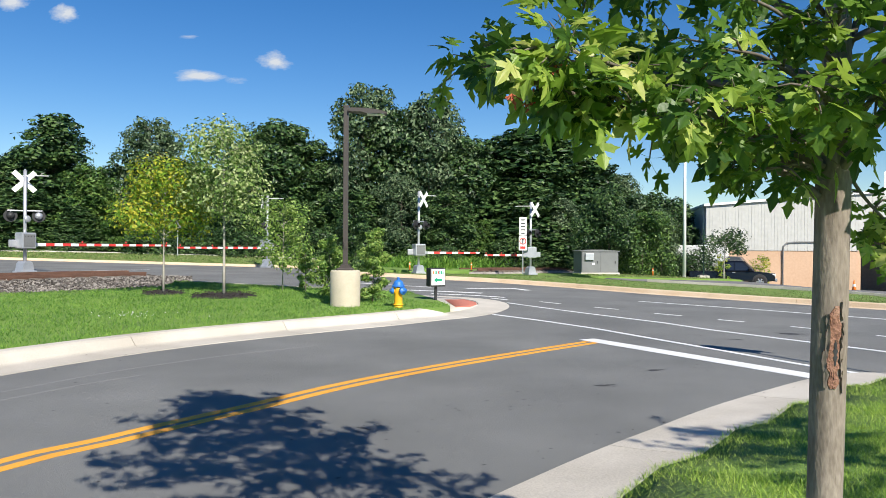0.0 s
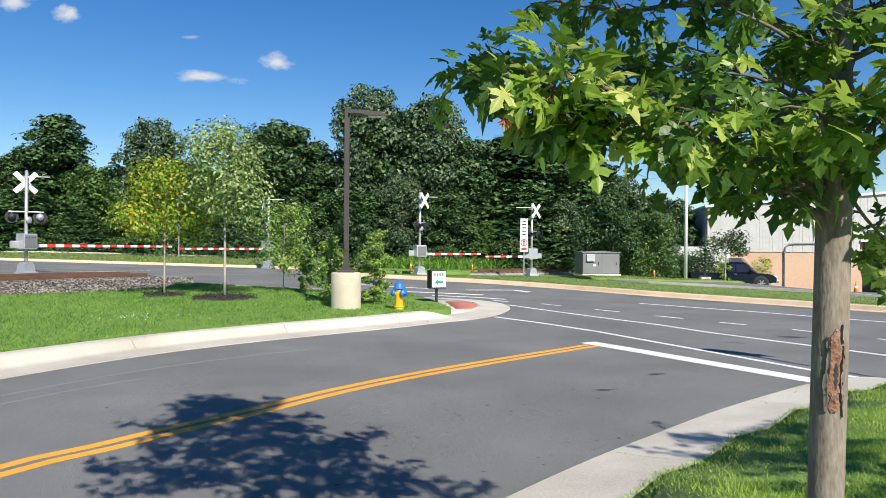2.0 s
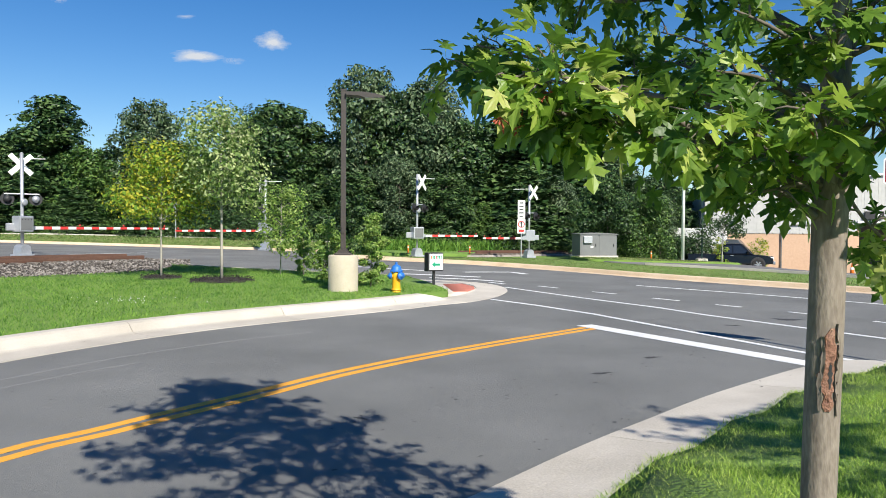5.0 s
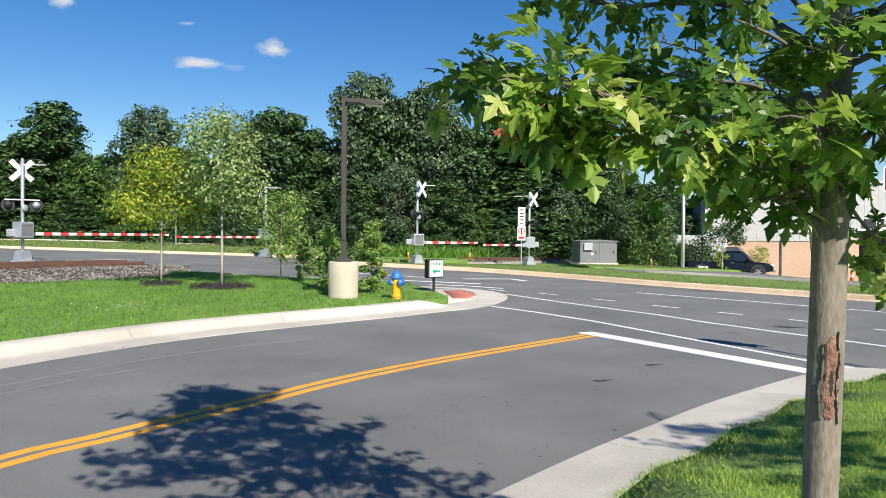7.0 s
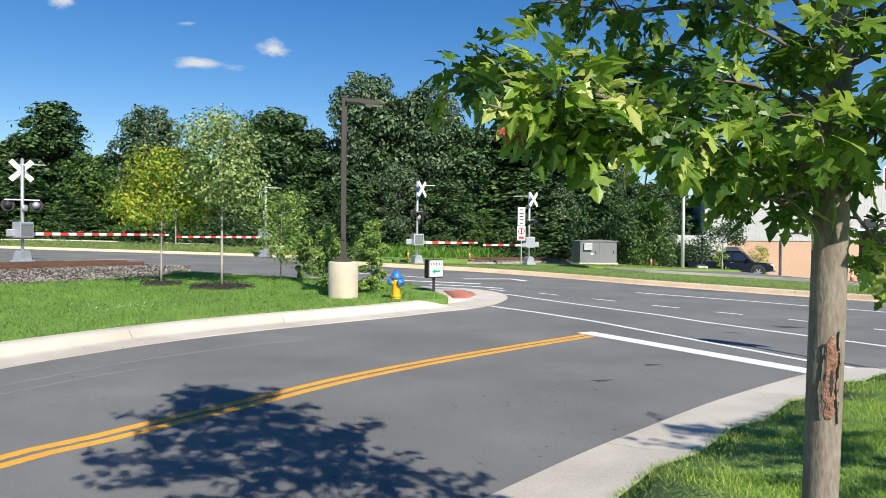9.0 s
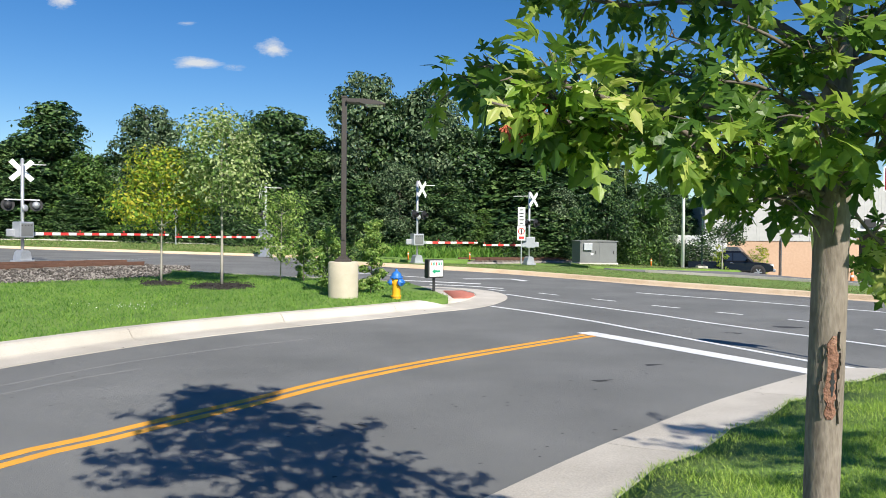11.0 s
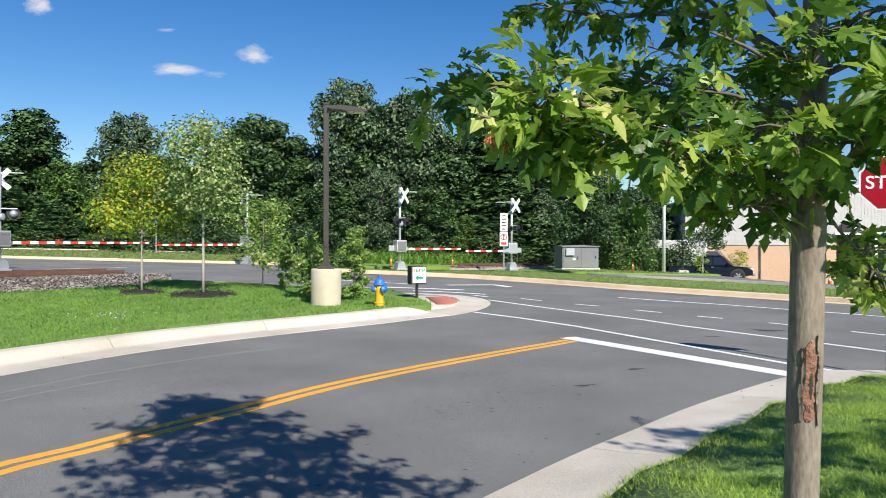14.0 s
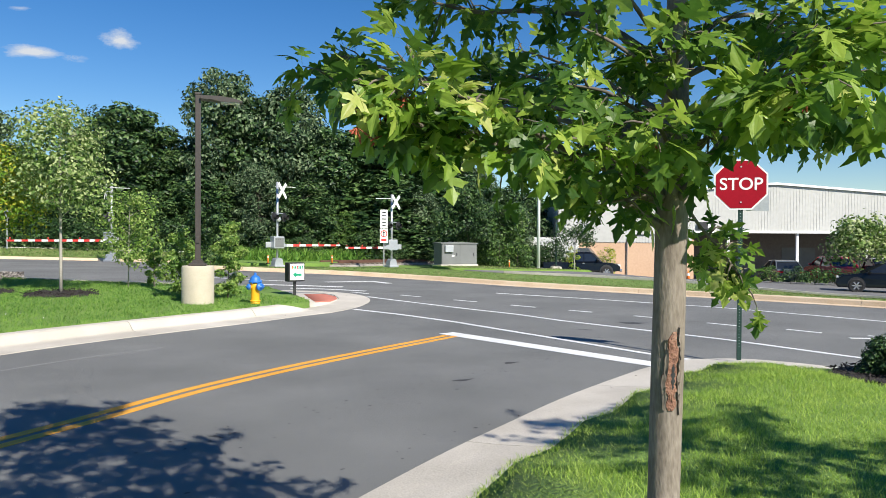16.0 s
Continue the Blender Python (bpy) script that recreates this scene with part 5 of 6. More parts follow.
def box_truck(x, y):
    top = thing("box_truck", "pale box truck parked with its ramp lowered", "truck", pose(x, y, gz(x, y), 0, 0, -30))
    part("cargo_box", box(bmesh.new(), (0, 0, 2.0), (4.6, 2.2, 2.3), bevel=0.04), M["white_metal"], top)
    part("cab", shell([(2.35, 0.5), (2.35, 2.3), (3.2, 2.3), (3.9, 1.5), (4.0, 0.5)], 1.0, 0.1), M["car_grey"], top)
    part("chassis", box(bmesh.new(), (0.3, 0, 0.7), (6.2, 0.9, 0.25)), M["black"], top)
    for s in (-1, 1):
        for xx in (-1.3, 3.0):
            wheel(top, xx, s * 0.9, 0.42, s)
    part("ramp", box(bmesh.new(), (0, 0, 0), (3.0, 1.0, 0.08), Matrix.Translation((-3.7, 0, 0.5)) @ pose(0, 0, 0, 0, -18, 0)), M["white_metal"], top)


box_truck(20.0, 58.0)
place(tree("tree", "small dark green tree on the verge before the pickup", 41, 3.0, 1.35, M["leaf_wood"], M["bark_pale"], 2200, 0.12, 0.62, 14, 0.05, small=True, lean=0.1), 17.2, 45.2, gz(17.2, 45.2))
place(tree("tree", "thin sapling with yellow leaves by the warehouse wall", 42, 2.6, 0.8, M["leaf_gold"], M["bark_pale"], 900, 0.12, 0.2, 12, 0.03, small=True), 23.5, 54.9, gz(23.5, 54.9))
place(tree("tree", "thin sapling with yellow leaves by the warehouse wall", 43, 2.2, 0.6, M["leaf_gold"], M["bark_pale"], 500, 0.12, 0.2, 10, 0.03, small=True), 19.7, 52.3, gz(19.7, 52.3))
place(tree("tree", "dark green tree growing by the signal cabinet", 44, 5.6, 2.0, M["leaf_wood"], M["bark"], 8000, 0.17, 0.3, 22, 0.06, small=True), 10.9, 48.6, gz(10.9, 48.6))
place(tree("tree", "green tree on the verge beyond the road", 45, 4.6, 1.8, M["leaf_bright"], M["bark"], 7500, 0.17, 0.25, 22, 0.06, small=True), 13.6, 49.5, gz(13.6, 49.5))
place(tree("tree", "pale green tree standing before the warehouse", 46, 3.9, 2.2, M["leaf_young"], M["bark"], 2600, 0.13, 0.45, 16, 0.06), 32.65, 38.6, gz(32.65, 38.6))
for k, (hx, hy) in enumerate(((27.0, 39.0), (28.0, 38.5), (29.1, 37.9), (30.2, 37.2), (31.2, 36.8))):
    place(tree("bush", "clipped low hedge bush before the parked cars", 50 + k, 0.95, 0.75, M["leaf_wood"] if k % 2 else M["leaf_bright"], M["bark"], 700, 0.11, 0.03, 9, 0.02, small=True, category="bush", group="low hedge"), hx, hy, gz(hx, hy))
for k, (hx, hy) in enumerate(((12.9, 47.8), (14.2, 47.9), (11.4, 49.5))):
    place(tree("bush", "low green bush on the verge", 60 + k, 1.7, 1.1, M["leaf_bright"], M["bark"], 1000, 0.14, 0.03, 10, 0.03, small=True, category="bush", group="bushes on the verge"), hx, hy, gz(hx, hy))


# ---- clouds ----
def cloud_material(name, low, high):
    m = bpy.data.materials.new(name)
    m.use_nodes = True
    n, l = m.node_tree.nodes, m.node_tree.links
    n.remove(n["Principled BSDF"])
    co = n.new("ShaderNodeTexCoord")
    noise_tex = n.new("ShaderNodeTexNoise")
    noise_tex.inputs["Scale"].default_value, noise_tex.inputs["Detail"].default_value, noise_tex.inputs["Roughness"].default_value = 1.6, 7, 0.62
    info = n.new("ShaderNodeObjectInfo")
    add = n.new("ShaderNodeVectorMath")
    l.new(co.outputs["Object"], add.inputs[0])
    l.new(info.outputs["Location"], add.inputs[1])
    l.new(add.outputs[0], noise_tex.inputs["Vector"])
    ln = n.new("ShaderNodeVectorMath")
    ln.operation = "LENGTH"
    l.new(co.outputs["Object"], ln.inputs[0])
    a = n.new("ShaderNodeMath")
    a.operation = "MULTIPLY_ADD"
    a.inputs[1].default_value, a.inputs[2].default_value = -0.95, 0.42
    l.new(ln.outputs["Value"], a.inputs[0])
    b = n.new("ShaderNodeMath")
    l.new(a.outputs[0], b.inputs[0])
    l.new(noise_tex.outputs["Fac"], b.inputs[1])
    c = n.new("ShaderNodeMapRange")
    c.inputs["From Min"].default_value, c.inputs["From Max"].default_value = low, high
    l.new(b.outputs[0], c.inputs["Value"])
    em, tr, mx = n.new("ShaderNodeEmission"), n.new("ShaderNodeBsdfTransparent"), n.new("ShaderNodeMixShader")
    em.inputs["Color"].default_value, em.inputs["Strength"].default_value = (0.88, 0.93, 1.0, 1), 0.52
    l.new(c.outputs[0], mx.inputs[0])
    l.new(tr.outputs[0], mx.inputs[1])
    l.new(em.outputs[0], mx.inputs[2])
    l.new(mx.outputs[0], n["Material Output"].inputs["Surface"])
    return m


M["cloud"], M["wisp"] = cloud_material("cloud", 0.3, 0.78), cloud_material("wisp", 0.45, 1.5)
for tx, tz, w, h in ((-0.335, 0.232, 0.052, 0.013), (-0.232, 0.252, 0.034, 0.022), (-0.518, 0.316, 0.03, 0.02), (-0.35, 0.285, 0.03, 0.006), (-0.59, 0.33, 0.04, 0.02), (-0.285, 0.226, 0.03, 0.01)):
    bm = bmesh.new()
    bmesh.ops.create_grid(bm, x_segments=1, y_segments=1, size=1)
    ob = tagged(finish(bm, "cloud", M["wisp" if h < 0.012 else "cloud"]), "small white fair-weather cloud in blue sky", "cloud", kind="structure")
    D = 1500
    ob.matrix_basis = Matrix.LocRotScale((tx * D, D, 1.75 + tz * D), Euler((radians(90), 0, 0)), (w * D, h * D, 1))


# ---- the maple beside the camera ----
HALF_LEAF = [(0.0, 0.0), (0.15, -0.05), (0.34, -0.06), (0.28, 0.06), (0.15, 0.13), (0.35, 0.19), (0.42, 0.27), (0.6, 0.36), (0.43, 0.42), (0.38, 0.52),
             (0.1, 0.37), (0.15, 0.56), (0.28, 0.66), (0.19, 0.7), (0.14, 0.82), (0.0, 1.05)]


def leaf_shape(curl, fold, stem=True):
    """A five-lobed toothed leaf, folded along its midrib and curled, with its stalk."""
    vs, fs = [], []
    for y in (0.0, 0.38, 1.0):
        vs.append((0.0, y, -curl * y * y))
    for s in (1, -1):
        base = len(vs)
        for x, y in HALF_LEAF[1:-1]:
            vs.append((s * x, y, fold * x - curl * y * y - 0.25 * curl * (x * 2) ** 2))
        n = len(HALF_LEAF) - 2
        mid = 9
        a = [0] + [base + i for i in range(0, mid + 1)] + [1]
        b = [1] + [base + i for i in range(mid, n)] + [2]
        for f in (a, b):
            fs.append(tuple(f if s > 0 else f[::-1]))
    if stem:
        k = len(vs)
        vs += [(-0.012, 0.02, 0), (0.012, 0.02, 0), (0.01, -0.3, 0.02), (0.006, -0.62, 0.1), (-0.006, -0.62, 0.1), (-0.01, -0.3, 0.02)]
        fs.append((k, k + 5, k + 2, k + 1))
        fs.append((k + 5, k + 4, k + 3, k + 2))
    return vs, fs


LEAVES = [leaf_shape(0.25, 0.18), leaf_shape(0.45, 0.32), leaf_shape(0.1, 0.08), leaf_shape(0.6, 0.05)]
LEAF_MESH = {}
for mat in ("leaf_part", "leaf_sunlit"):
    for i, (v, f) in enumerate(LEAVES):
        me = bpy.data.meshes.new("leaf")
        me.from_pydata(v, [], f)
        me.materials.append(M[mat])
        LEAF_MESH[mat, i] = me


def leaf_places(rng, pts, count, size, reach=0.2, start=0.25, droop=0.45):
    """Matrices of leaves that sit in sprays on short twigs along a limb."""
    p = np.array(pts, float)
    seg = np.linalg.norm(np.diff(p, axis=0), axis=1)
    cum = np.concatenate([[0], np.cumsum(seg)]) / seg.sum()
    out, twigs = [], []
    while len(out) < count:
        u = start + (1 - start) * rng.random() ** 0.8
        i = min(np.searchsorted(cum, u, "right") - 1, len(seg) - 1)
        c = p[i] + (p[i + 1] - p[i]) * (u - cum[i]) / (cum[i + 1] - cum[i])
        d = (p[i + 1] - p[i]) / seg[i]
        w = d * 0.7 + rng.normal(size=3) * np.array([0.7, 0.7, 0.45])
        w /= np.linalg.norm(w)
        ln = reach * rng.uniform(0.35, 1.0)
        twigs.append((c, c + w * ln))
        for k in range(rng.integers(4, 8)):
            q = c + w * ln * rng.uniform(0.4, 1.05)
            ax = w * 0.55 + rng.normal(size=3) * 0.6 + np.array([0, 0, -droop])
            ax /= np.linalg.norm(ax)
            nor = np.array([0.05, -0.2, 0.95]) + rng.normal(size=3) * 0.5
            nor -= ax * nor.dot(ax)
            nor /= np.linalg.norm(nor)
            s = size * rng.uniform(0.65, 1.2)
            q = q + ax * s * 0.6
            out.append(np.stack([np.cross(ax, nor) * s, ax * s, nor * s, q], axis=1))
    return out[:count], twigs


BOUGHS = [
    # limb line, single leaves, joined leaves, share of leaves in sunlit tones, thickness, leaf length, where the leaves
    # begin
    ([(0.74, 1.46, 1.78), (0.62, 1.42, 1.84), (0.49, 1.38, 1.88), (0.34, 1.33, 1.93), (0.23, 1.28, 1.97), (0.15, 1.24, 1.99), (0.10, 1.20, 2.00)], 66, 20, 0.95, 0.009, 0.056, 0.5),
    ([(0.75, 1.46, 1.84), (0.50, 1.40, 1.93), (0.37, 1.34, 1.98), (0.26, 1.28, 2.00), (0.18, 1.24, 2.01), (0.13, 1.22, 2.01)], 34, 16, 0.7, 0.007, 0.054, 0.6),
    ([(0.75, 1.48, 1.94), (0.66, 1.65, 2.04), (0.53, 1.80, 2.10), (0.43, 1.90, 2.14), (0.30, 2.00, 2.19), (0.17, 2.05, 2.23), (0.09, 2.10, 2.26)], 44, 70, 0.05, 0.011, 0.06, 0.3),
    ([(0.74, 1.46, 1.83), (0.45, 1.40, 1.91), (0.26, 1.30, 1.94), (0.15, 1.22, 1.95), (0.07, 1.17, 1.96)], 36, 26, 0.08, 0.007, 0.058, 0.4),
    ([(0.76, 1.49, 2.13), (0.64, 1.60, 2.25), (0.54, 1.70, 2.29), (0.44, 1.80, 2.31), (0.35, 1.85, 2.34), (0.29, 1.90, 2.37)], 24, 44, 0.06, 0.01, 0.056, 0.25),
    ([(0.75, 1.48, 2.07), (0.69, 1.50, 2.16), (0.56, 1.55, 2.30), (0.41, 1.60, 2.35), (0.34, 1.65, 2.38)], 8, 24, 0.08, 0.007, 0.056, 0.2),
    ([(0.77, 1.50, 1.97), (0.74, 1.70, 2.04), (0.65, 1.90, 2.16), (0.61, 2.10, 2.23), (0.57, 2.20, 2.27)], 12, 32, 0.06, 0.007, 0.058, 0.25),
    ([(0.74, 1.45, 1.88), (0.62, 1.35, 1.90), (0.51, 1.25, 1.92), (0.43, 1.20, 1.92)], 36, 14, 0.2, 0.006, 0.05, 0.15),
    ([(0.75, 1.44, 1.92), (0.69, 1.33, 1.94), (0.63, 1.24, 1.95), (0.58, 1.18, 1.95)], 28, 8, 0.3, 0.006, 0.05, 0.2),
    ([(0.75, 1.44, 2.07), (0.71, 1.33, 2.11), (0.68, 1.25, 2.12)], 26, 12, 0.25, 0.006, 0.05, 0.15),
    ([(0.78, 1.46, 1.83), (0.80, 1.40, 1.89), (0.81, 1.30, 1.96), (0.80, 1.20, 2.02), (0.81, 1.12, 2.05), (0.84, 1.08, 2.08)], 44, 36, 0.35, 0.0135, 0.054, 0.35),
    ([(0.79, 1.47, 1.94), (1.00, 1.60, 2.07), (1.26, 1.75, 2.08), (1.49, 1.85, 2.06)], 34, 66, 0.18, 0.008, 0.058, 0.25),
    ([(0.81, 1.50, 2.06), (0.87, 1.50, 2.21), (0.99, 1.50, 2.25), (1.13, 1.50, 2.23)], 20, 50, 0.25, 0.009, 0.056, 0.2),
    ([(0.77, 1.44, 1.88), (0.75, 1.25, 1.96), (0.76, 1.10, 2.00), (0.78, 1.02, 2.00)], 34, 24, 0.45, 0.007, 0.056, 0.4),
    ([(0.81, 1.48, 1.83), (0.87, 1.52, 1.78), (0.95, 1.56, 1.72), (1.03, 1.58, 1.63)], 54, 30, 0.4, 0.004, 0.044, 0.12),
    ([(0.78, 1.50, 2.00), (0.91, 1.80, 2.09), (1.04, 2.20, 2.17), (1.05, 2.50, 2.23)], 0, 50, 0.05, 0.007, 0.06, 0.2),
    ([(0.74, 1.46, 1.79), (0.71, 1.50, 1.82), (0.68, 1.55, 1.85), (0.61, 1.56, 1.88)], 30, 8, 0.1, 0.005, 0.048, 0.04),
    ([(0.77, 1.50, 2.16), (0.64, 1.40, 2.23), (0.52, 1.30, 2.26)], 0, 20, 0.1, 0.006, 0.056, 0.2),
    ([(0.78, 1.52, 2.03), (0.80, 1.90, 2.18), (0.76, 2.20, 2.31), (0.71, 2.40, 2.39)], 0, 40, 0.05, 0.007, 0.06, 0.25),
    ([(0.77, 1.50, 1.92), (0.73, 1.75, 2.00), (0.69, 2.00, 2.08), (0.60, 2.15, 2.13)], 16, 52, 0.06, 0.007, 0.06, 0.2),
    ([(0.77, 1.45, 1.97), (0.64, 1.36, 2.00), (0.55, 1.30, 2.02), (0.47, 1.26, 2.02)], 24, 16, 0.1, 0.006, 0.052, 0.2),
    ([(0.77, 1.45, 2.04), (0.66, 1.35, 2.08), (0.57, 1.30, 2.11), (0.50, 1.28, 2.13)], 18, 14, 0.1, 0.006, 0.052, 0.2),
    ([(0.78, 1.46, 1.86), (0.75, 1.36, 1.91), (0.73, 1.28, 1.93), (0.73, 1.24, 1.93)], 20, 6, 0.35, 0.005, 0.048, 0.25),
    ([(0.76, 1.48, 1.87), (0.68, 1.60, 1.91), (0.60, 1.72, 1.96), (0.52, 1.85, 2.00)], 24, 50, 0.05, 0.007, 0.056, 0.1),
    ([(0.74, 1.45, 1.85), (0.64, 1.36, 1.88), (0.56, 1.30, 1.90), (0.48, 1.27, 1.89)], 34, 10, 0.12, 0.005, 0.048, 0.06),
    ([(0.79, 1.48, 2.00), (0.90, 1.35, 2.07), (0.96, 1.25, 2.03), (1.03, 1.20, 1.98)], 40, 36, 0.35, 0.008, 0.056, 0.35),
    ([(0.81, 1.50, 2.10), (0.96, 1.40, 2.17), (1.03, 1.32, 2.14), (1.12, 1.28, 2.10)], 30, 36, 0.35, 0.008, 0.056, 0.35),
    ([(0.75, 1.47, 1.83), (0.68, 1.40, 1.84), (0.63, 1.36, 1.83), (0.58, 1.34, 1.82)], 18, 4, 0.12, 0.004, 0.046, 0.05),
    ([(0.76, 1.49, 1.95), (0.51, 1.60, 2.03), (0.28, 1.70, 2.08), (0.13, 1.75, 2.11), (0.03, 1.78, 2.12)], 34, 34, 0.1, 0.007, 0.058, 0.62),
]
TREE_AT = Vector((0.775, 1.475, 0))
swaying = []


def leader_lean(z):
    """The leader leans away a little above the lower boughs."""
    k = 0.3 * smooth_step((z - 2.3) / 2.2)
    return -0.91 * k, -0.41 * k


def trunk_radius(z):
    return 0.0335 + 0.006 * max(0, (1.2 - z)) + 0.02 * max(0, 0.32 - z) * 2 - 0.028 * min(0.42, max(0, z - 1.84)) - 0.005 * max(0, z - 2.2)


def maple():
    rng = np.random.default_rng(7)
    x, y = TREE_AT.x, TREE_AT.y
    g = rz(x, y) - 0.06
    top = thing("maple_tree", "young maple with smooth grey trunk and a torn bark scar", "tree")
    bm = bmesh.new()
    seg, rings = 36, []
    zs = list(np.arange(g, 2.5, 0.02)) + list(np.arange(2.5, 6.0, 0.1))
    for z in zs:
        r = max(trunk_radius(z), 0.006)
        ring = []
        for k in range(seg):
            a = 2 * math.pi * k / seg
            b = 1 + 0.035 * noise.noise(Vector((math.cos(a) * 1.5, math.sin(a) * 1.5, z * 3))) + 0.005 * noise.noise(Vector((math.cos(a) * 5, math.sin(a) * 5, z * 9)))
            for ka, kz, kh in ((-2.0, 1.64, 0.12), (-2.2, 1.2, 0.1), (-1.9, 0.95, 0.08), (-2.3, 0.8, 0.1)):
                b += kh * math.exp(-((a - 2 * math.pi - ka) / 0.22) ** 2 - ((z - kz) / 0.012) ** 2)
            lx, ly = leader_lean(z)
            ring.append(bm.verts.new((x + lx + 0.022 * (min(z, 2.2) - 1.65) + r * b * math.cos(a), y + ly + r * b * math.sin(a), z)))
        rings.append(ring)
    for a, b in zip(rings, rings[1:]):
        for k in range(seg):
            bm.faces.new((a[k], a[(k + 1) % seg], b[(k + 1) % seg], b[k]))
    bm.faces.new(rings[-1])
    trunk = part("trunk", bm, M["bark_near"], top, "smooth grey bark", smooth=True)

    # torn bark: bare reddish wood with ragged lifted edges
    def on_trunk(a, z, lift):
        r = trunk_radius(z) + lift
        return Vector((x + 0.022 * (z - 1.65) + r * math.cos(a), y + r * math.sin(a), z))
    bm = bmesh.new()
    rows = []
    for i in range(33):
        u = i / 32
        z = 1.395 + 0.165 * u
        half = 0.5 * math.sin(math.pi * (0.06 + 0.9 * u)) ** 0.7 * (1 + 0.9 * noise.noise(Vector((u * 8, 0, 0)))) + 0.02
        mid = -1.78 + 0.32 * noise.noise(Vector((u * 4.5, 3, 0)))
        rows.append([bm.verts.new(on_trunk(mid + half * (k / 5 - 1), z, (0.0015 if 0 < k < 10 else -0.003) + 0.0015 * noise.noise(Vector((k * 0.9, u * 14, 5))))) for k in range(11)])
    for a, b in zip(rows, rows[1:]):
        for k in range(10):
            bm.faces.new((a[k], a[k + 1], b[k + 1], b[k]))
    part("scar", bm, M["wood_red"], trunk, "bare reddish wood where bark is torn")
    # flat black patch on the scar, painting the shade of a hole
    bm = bmesh.new()
    rows = [[bm.verts.new(on_trunk(-1.7 + (0.1 + 0.05 * math.sin(i * 2.1)) * math.sin(math.pi * (i + 0.6) / 13) * (k - 1), 1.44 + 0.0045 * i, 0.0024)) for k in range(3)] for i in range(13)]
    for a, b in zip(rows, rows[1:]):
        for k in range(2):
            bm.faces.new((a[k], a[k + 1], b[k + 1], b[k]))
    part("hole_shade", bm, M["black"], trunk, "black patch painted as the shade of a hole in the torn wood")
    for j in range(11):
        bm = bmesh.new()
        z0 = 1.4 + 0.155 * (j + rng.random()) / 11
        side = -1 if j % 2 else 1
        a0 = -1.76 + side * rng.uniform(0.3, 0.52)
        h, w = rng.uniform(0.025, 0.05), rng.uniform(0.12, 0.3)
        vs = []
        for lift in (-0.002, 0.0025):
            for i in range(5):
                for k in range(3):
                    rag = 0.25 * w * noise.noise(Vector((i * 2.1, k * 3.3, j)))
                    vs.append(bm.verts.new(on_trunk(a0 + w * (k - 1) / 2 * (1 - 0.5 * abs(i - 2) / 2) + rag, z0 + h * (i - 2) / 4, 0.001 + lift + (0.004 * rng.random() if k == (0 if side > 0 else 2) else 0))))
        for o in (0, 15):
            for i in range(4):
                for k in range(2):
                    q = o + i * 3 + k
                    bm.faces.new((vs[q], vs[q + 1], vs[q + 4], vs[q + 3]))
        rim = [0, 1, 2, 5, 8, 11, 14, 13, 12, 9, 6, 3]
        for i in range(12):
            p, q = rim[i], rim[(i + 1) % 12]
            bm.faces.new((vs[p], vs[q], vs[q + 15], vs[p + 15]))
        part("bark_flap", bm, M["bark_near"], trunk)
    n_leaf = 0
    for li, (pts, single, joined, light, thick, leaf_size, begin) in enumerate(BOUGHS):
        base = Vector(pts[0])
        rel = [Vector(p) - base for p in pts]
        bm = bmesh.new()
        limb(bm, spline(rel, 4), thick, 0.002, 8)
        places, twigs = leaf_places(rng, rel, single + int(joined * 1.5), leaf_size, 1.7 * leaf_size, begin, 0.35)
        rng.shuffle(places)
        for a, b in twigs:
            limb(bm, [Vector(a), Vector((a + b) / 2) + Vector((0, 0, 0.008)), Vector(b)], 0.0028, 0.0012, 5)
        lb = part("limb", bm, M["bark"], top, smooth=True)
        lb.location = base
        length = max(v.length for v in rel)
        for i, pl in enumerate(places[:single]):
            tip = np.linalg.norm(pl[:, 3]) / length
            # more leaves take the painted sunlit tones towards the bough's tip
            mat = "leaf_sunlit" if rng.random() < light * (0.3 + tip) else "leaf_part"
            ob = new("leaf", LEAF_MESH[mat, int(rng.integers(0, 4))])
            ob.parent = lb
            ob.matrix_basis = Matrix([list(r) for r in pl] + [[0, 0, 0, 1]])
        if joined:
            v, f = LEAVES[li % 3]
            fol = many("foliage", v, f, places[single:], M["leaf_near"], lb)
            fol["kind"] = "stuff"
        if li in (0, 1, 3, 8, 10, 13):
            for j in range(2):
                c = rel[-2] + (rel[-1] - rel[-2]) * (0.2 + 0.5 * j) + Vector((0, 0, -0.03))
                bm = bmesh.new()
                for k in range(9):
                    d = Vector((rng.normal(), rng.normal(), -0.9 + 0.4 * rng.normal())).normalized() * rng.uniform(0.012, 0.022)
                    tube(bm, c, c + d, 0.0011, 0.0007, 5)
                    tube(bm, c + d, c + d * 1.35, 0.0024, 0.0008, 5)
                part("seed_head", bm, M["twig_red"], lb, "small dry reddish seed head")
        swaying.append((lb, base, li))
    # the high crown, over the picture, which throws the big shadow
    bm = bmesh.new()
    places = []
    for k in range(60):
        z0 = 2.35 + 3.35 * (k / 60)
        wide = (1.4 * (1 - (k / 60) ** 1.5) + 0.12) * rng.uniform(0.6, 1.15)
        a = k * 2.4 + rng.uniform(-0.3, 0.3)
        # the boughs on the sunny side climb more steeply
        toward = max(0.0, 0.41 * math.cos(a) - 0.91 * math.sin(a))
        wide *= 1 - 0.4 * max(0.0, math.cos(a - 0.42)) * smooth_step((4.2 - z0) / 1.0)
        if z0 < 3.05 and math.cos(a + 2.3) > 0.6:
            continue
        lx, ly = leader_lean(z0)
        b0 = Vector((x + 0.01 + lx, y + ly, z0))
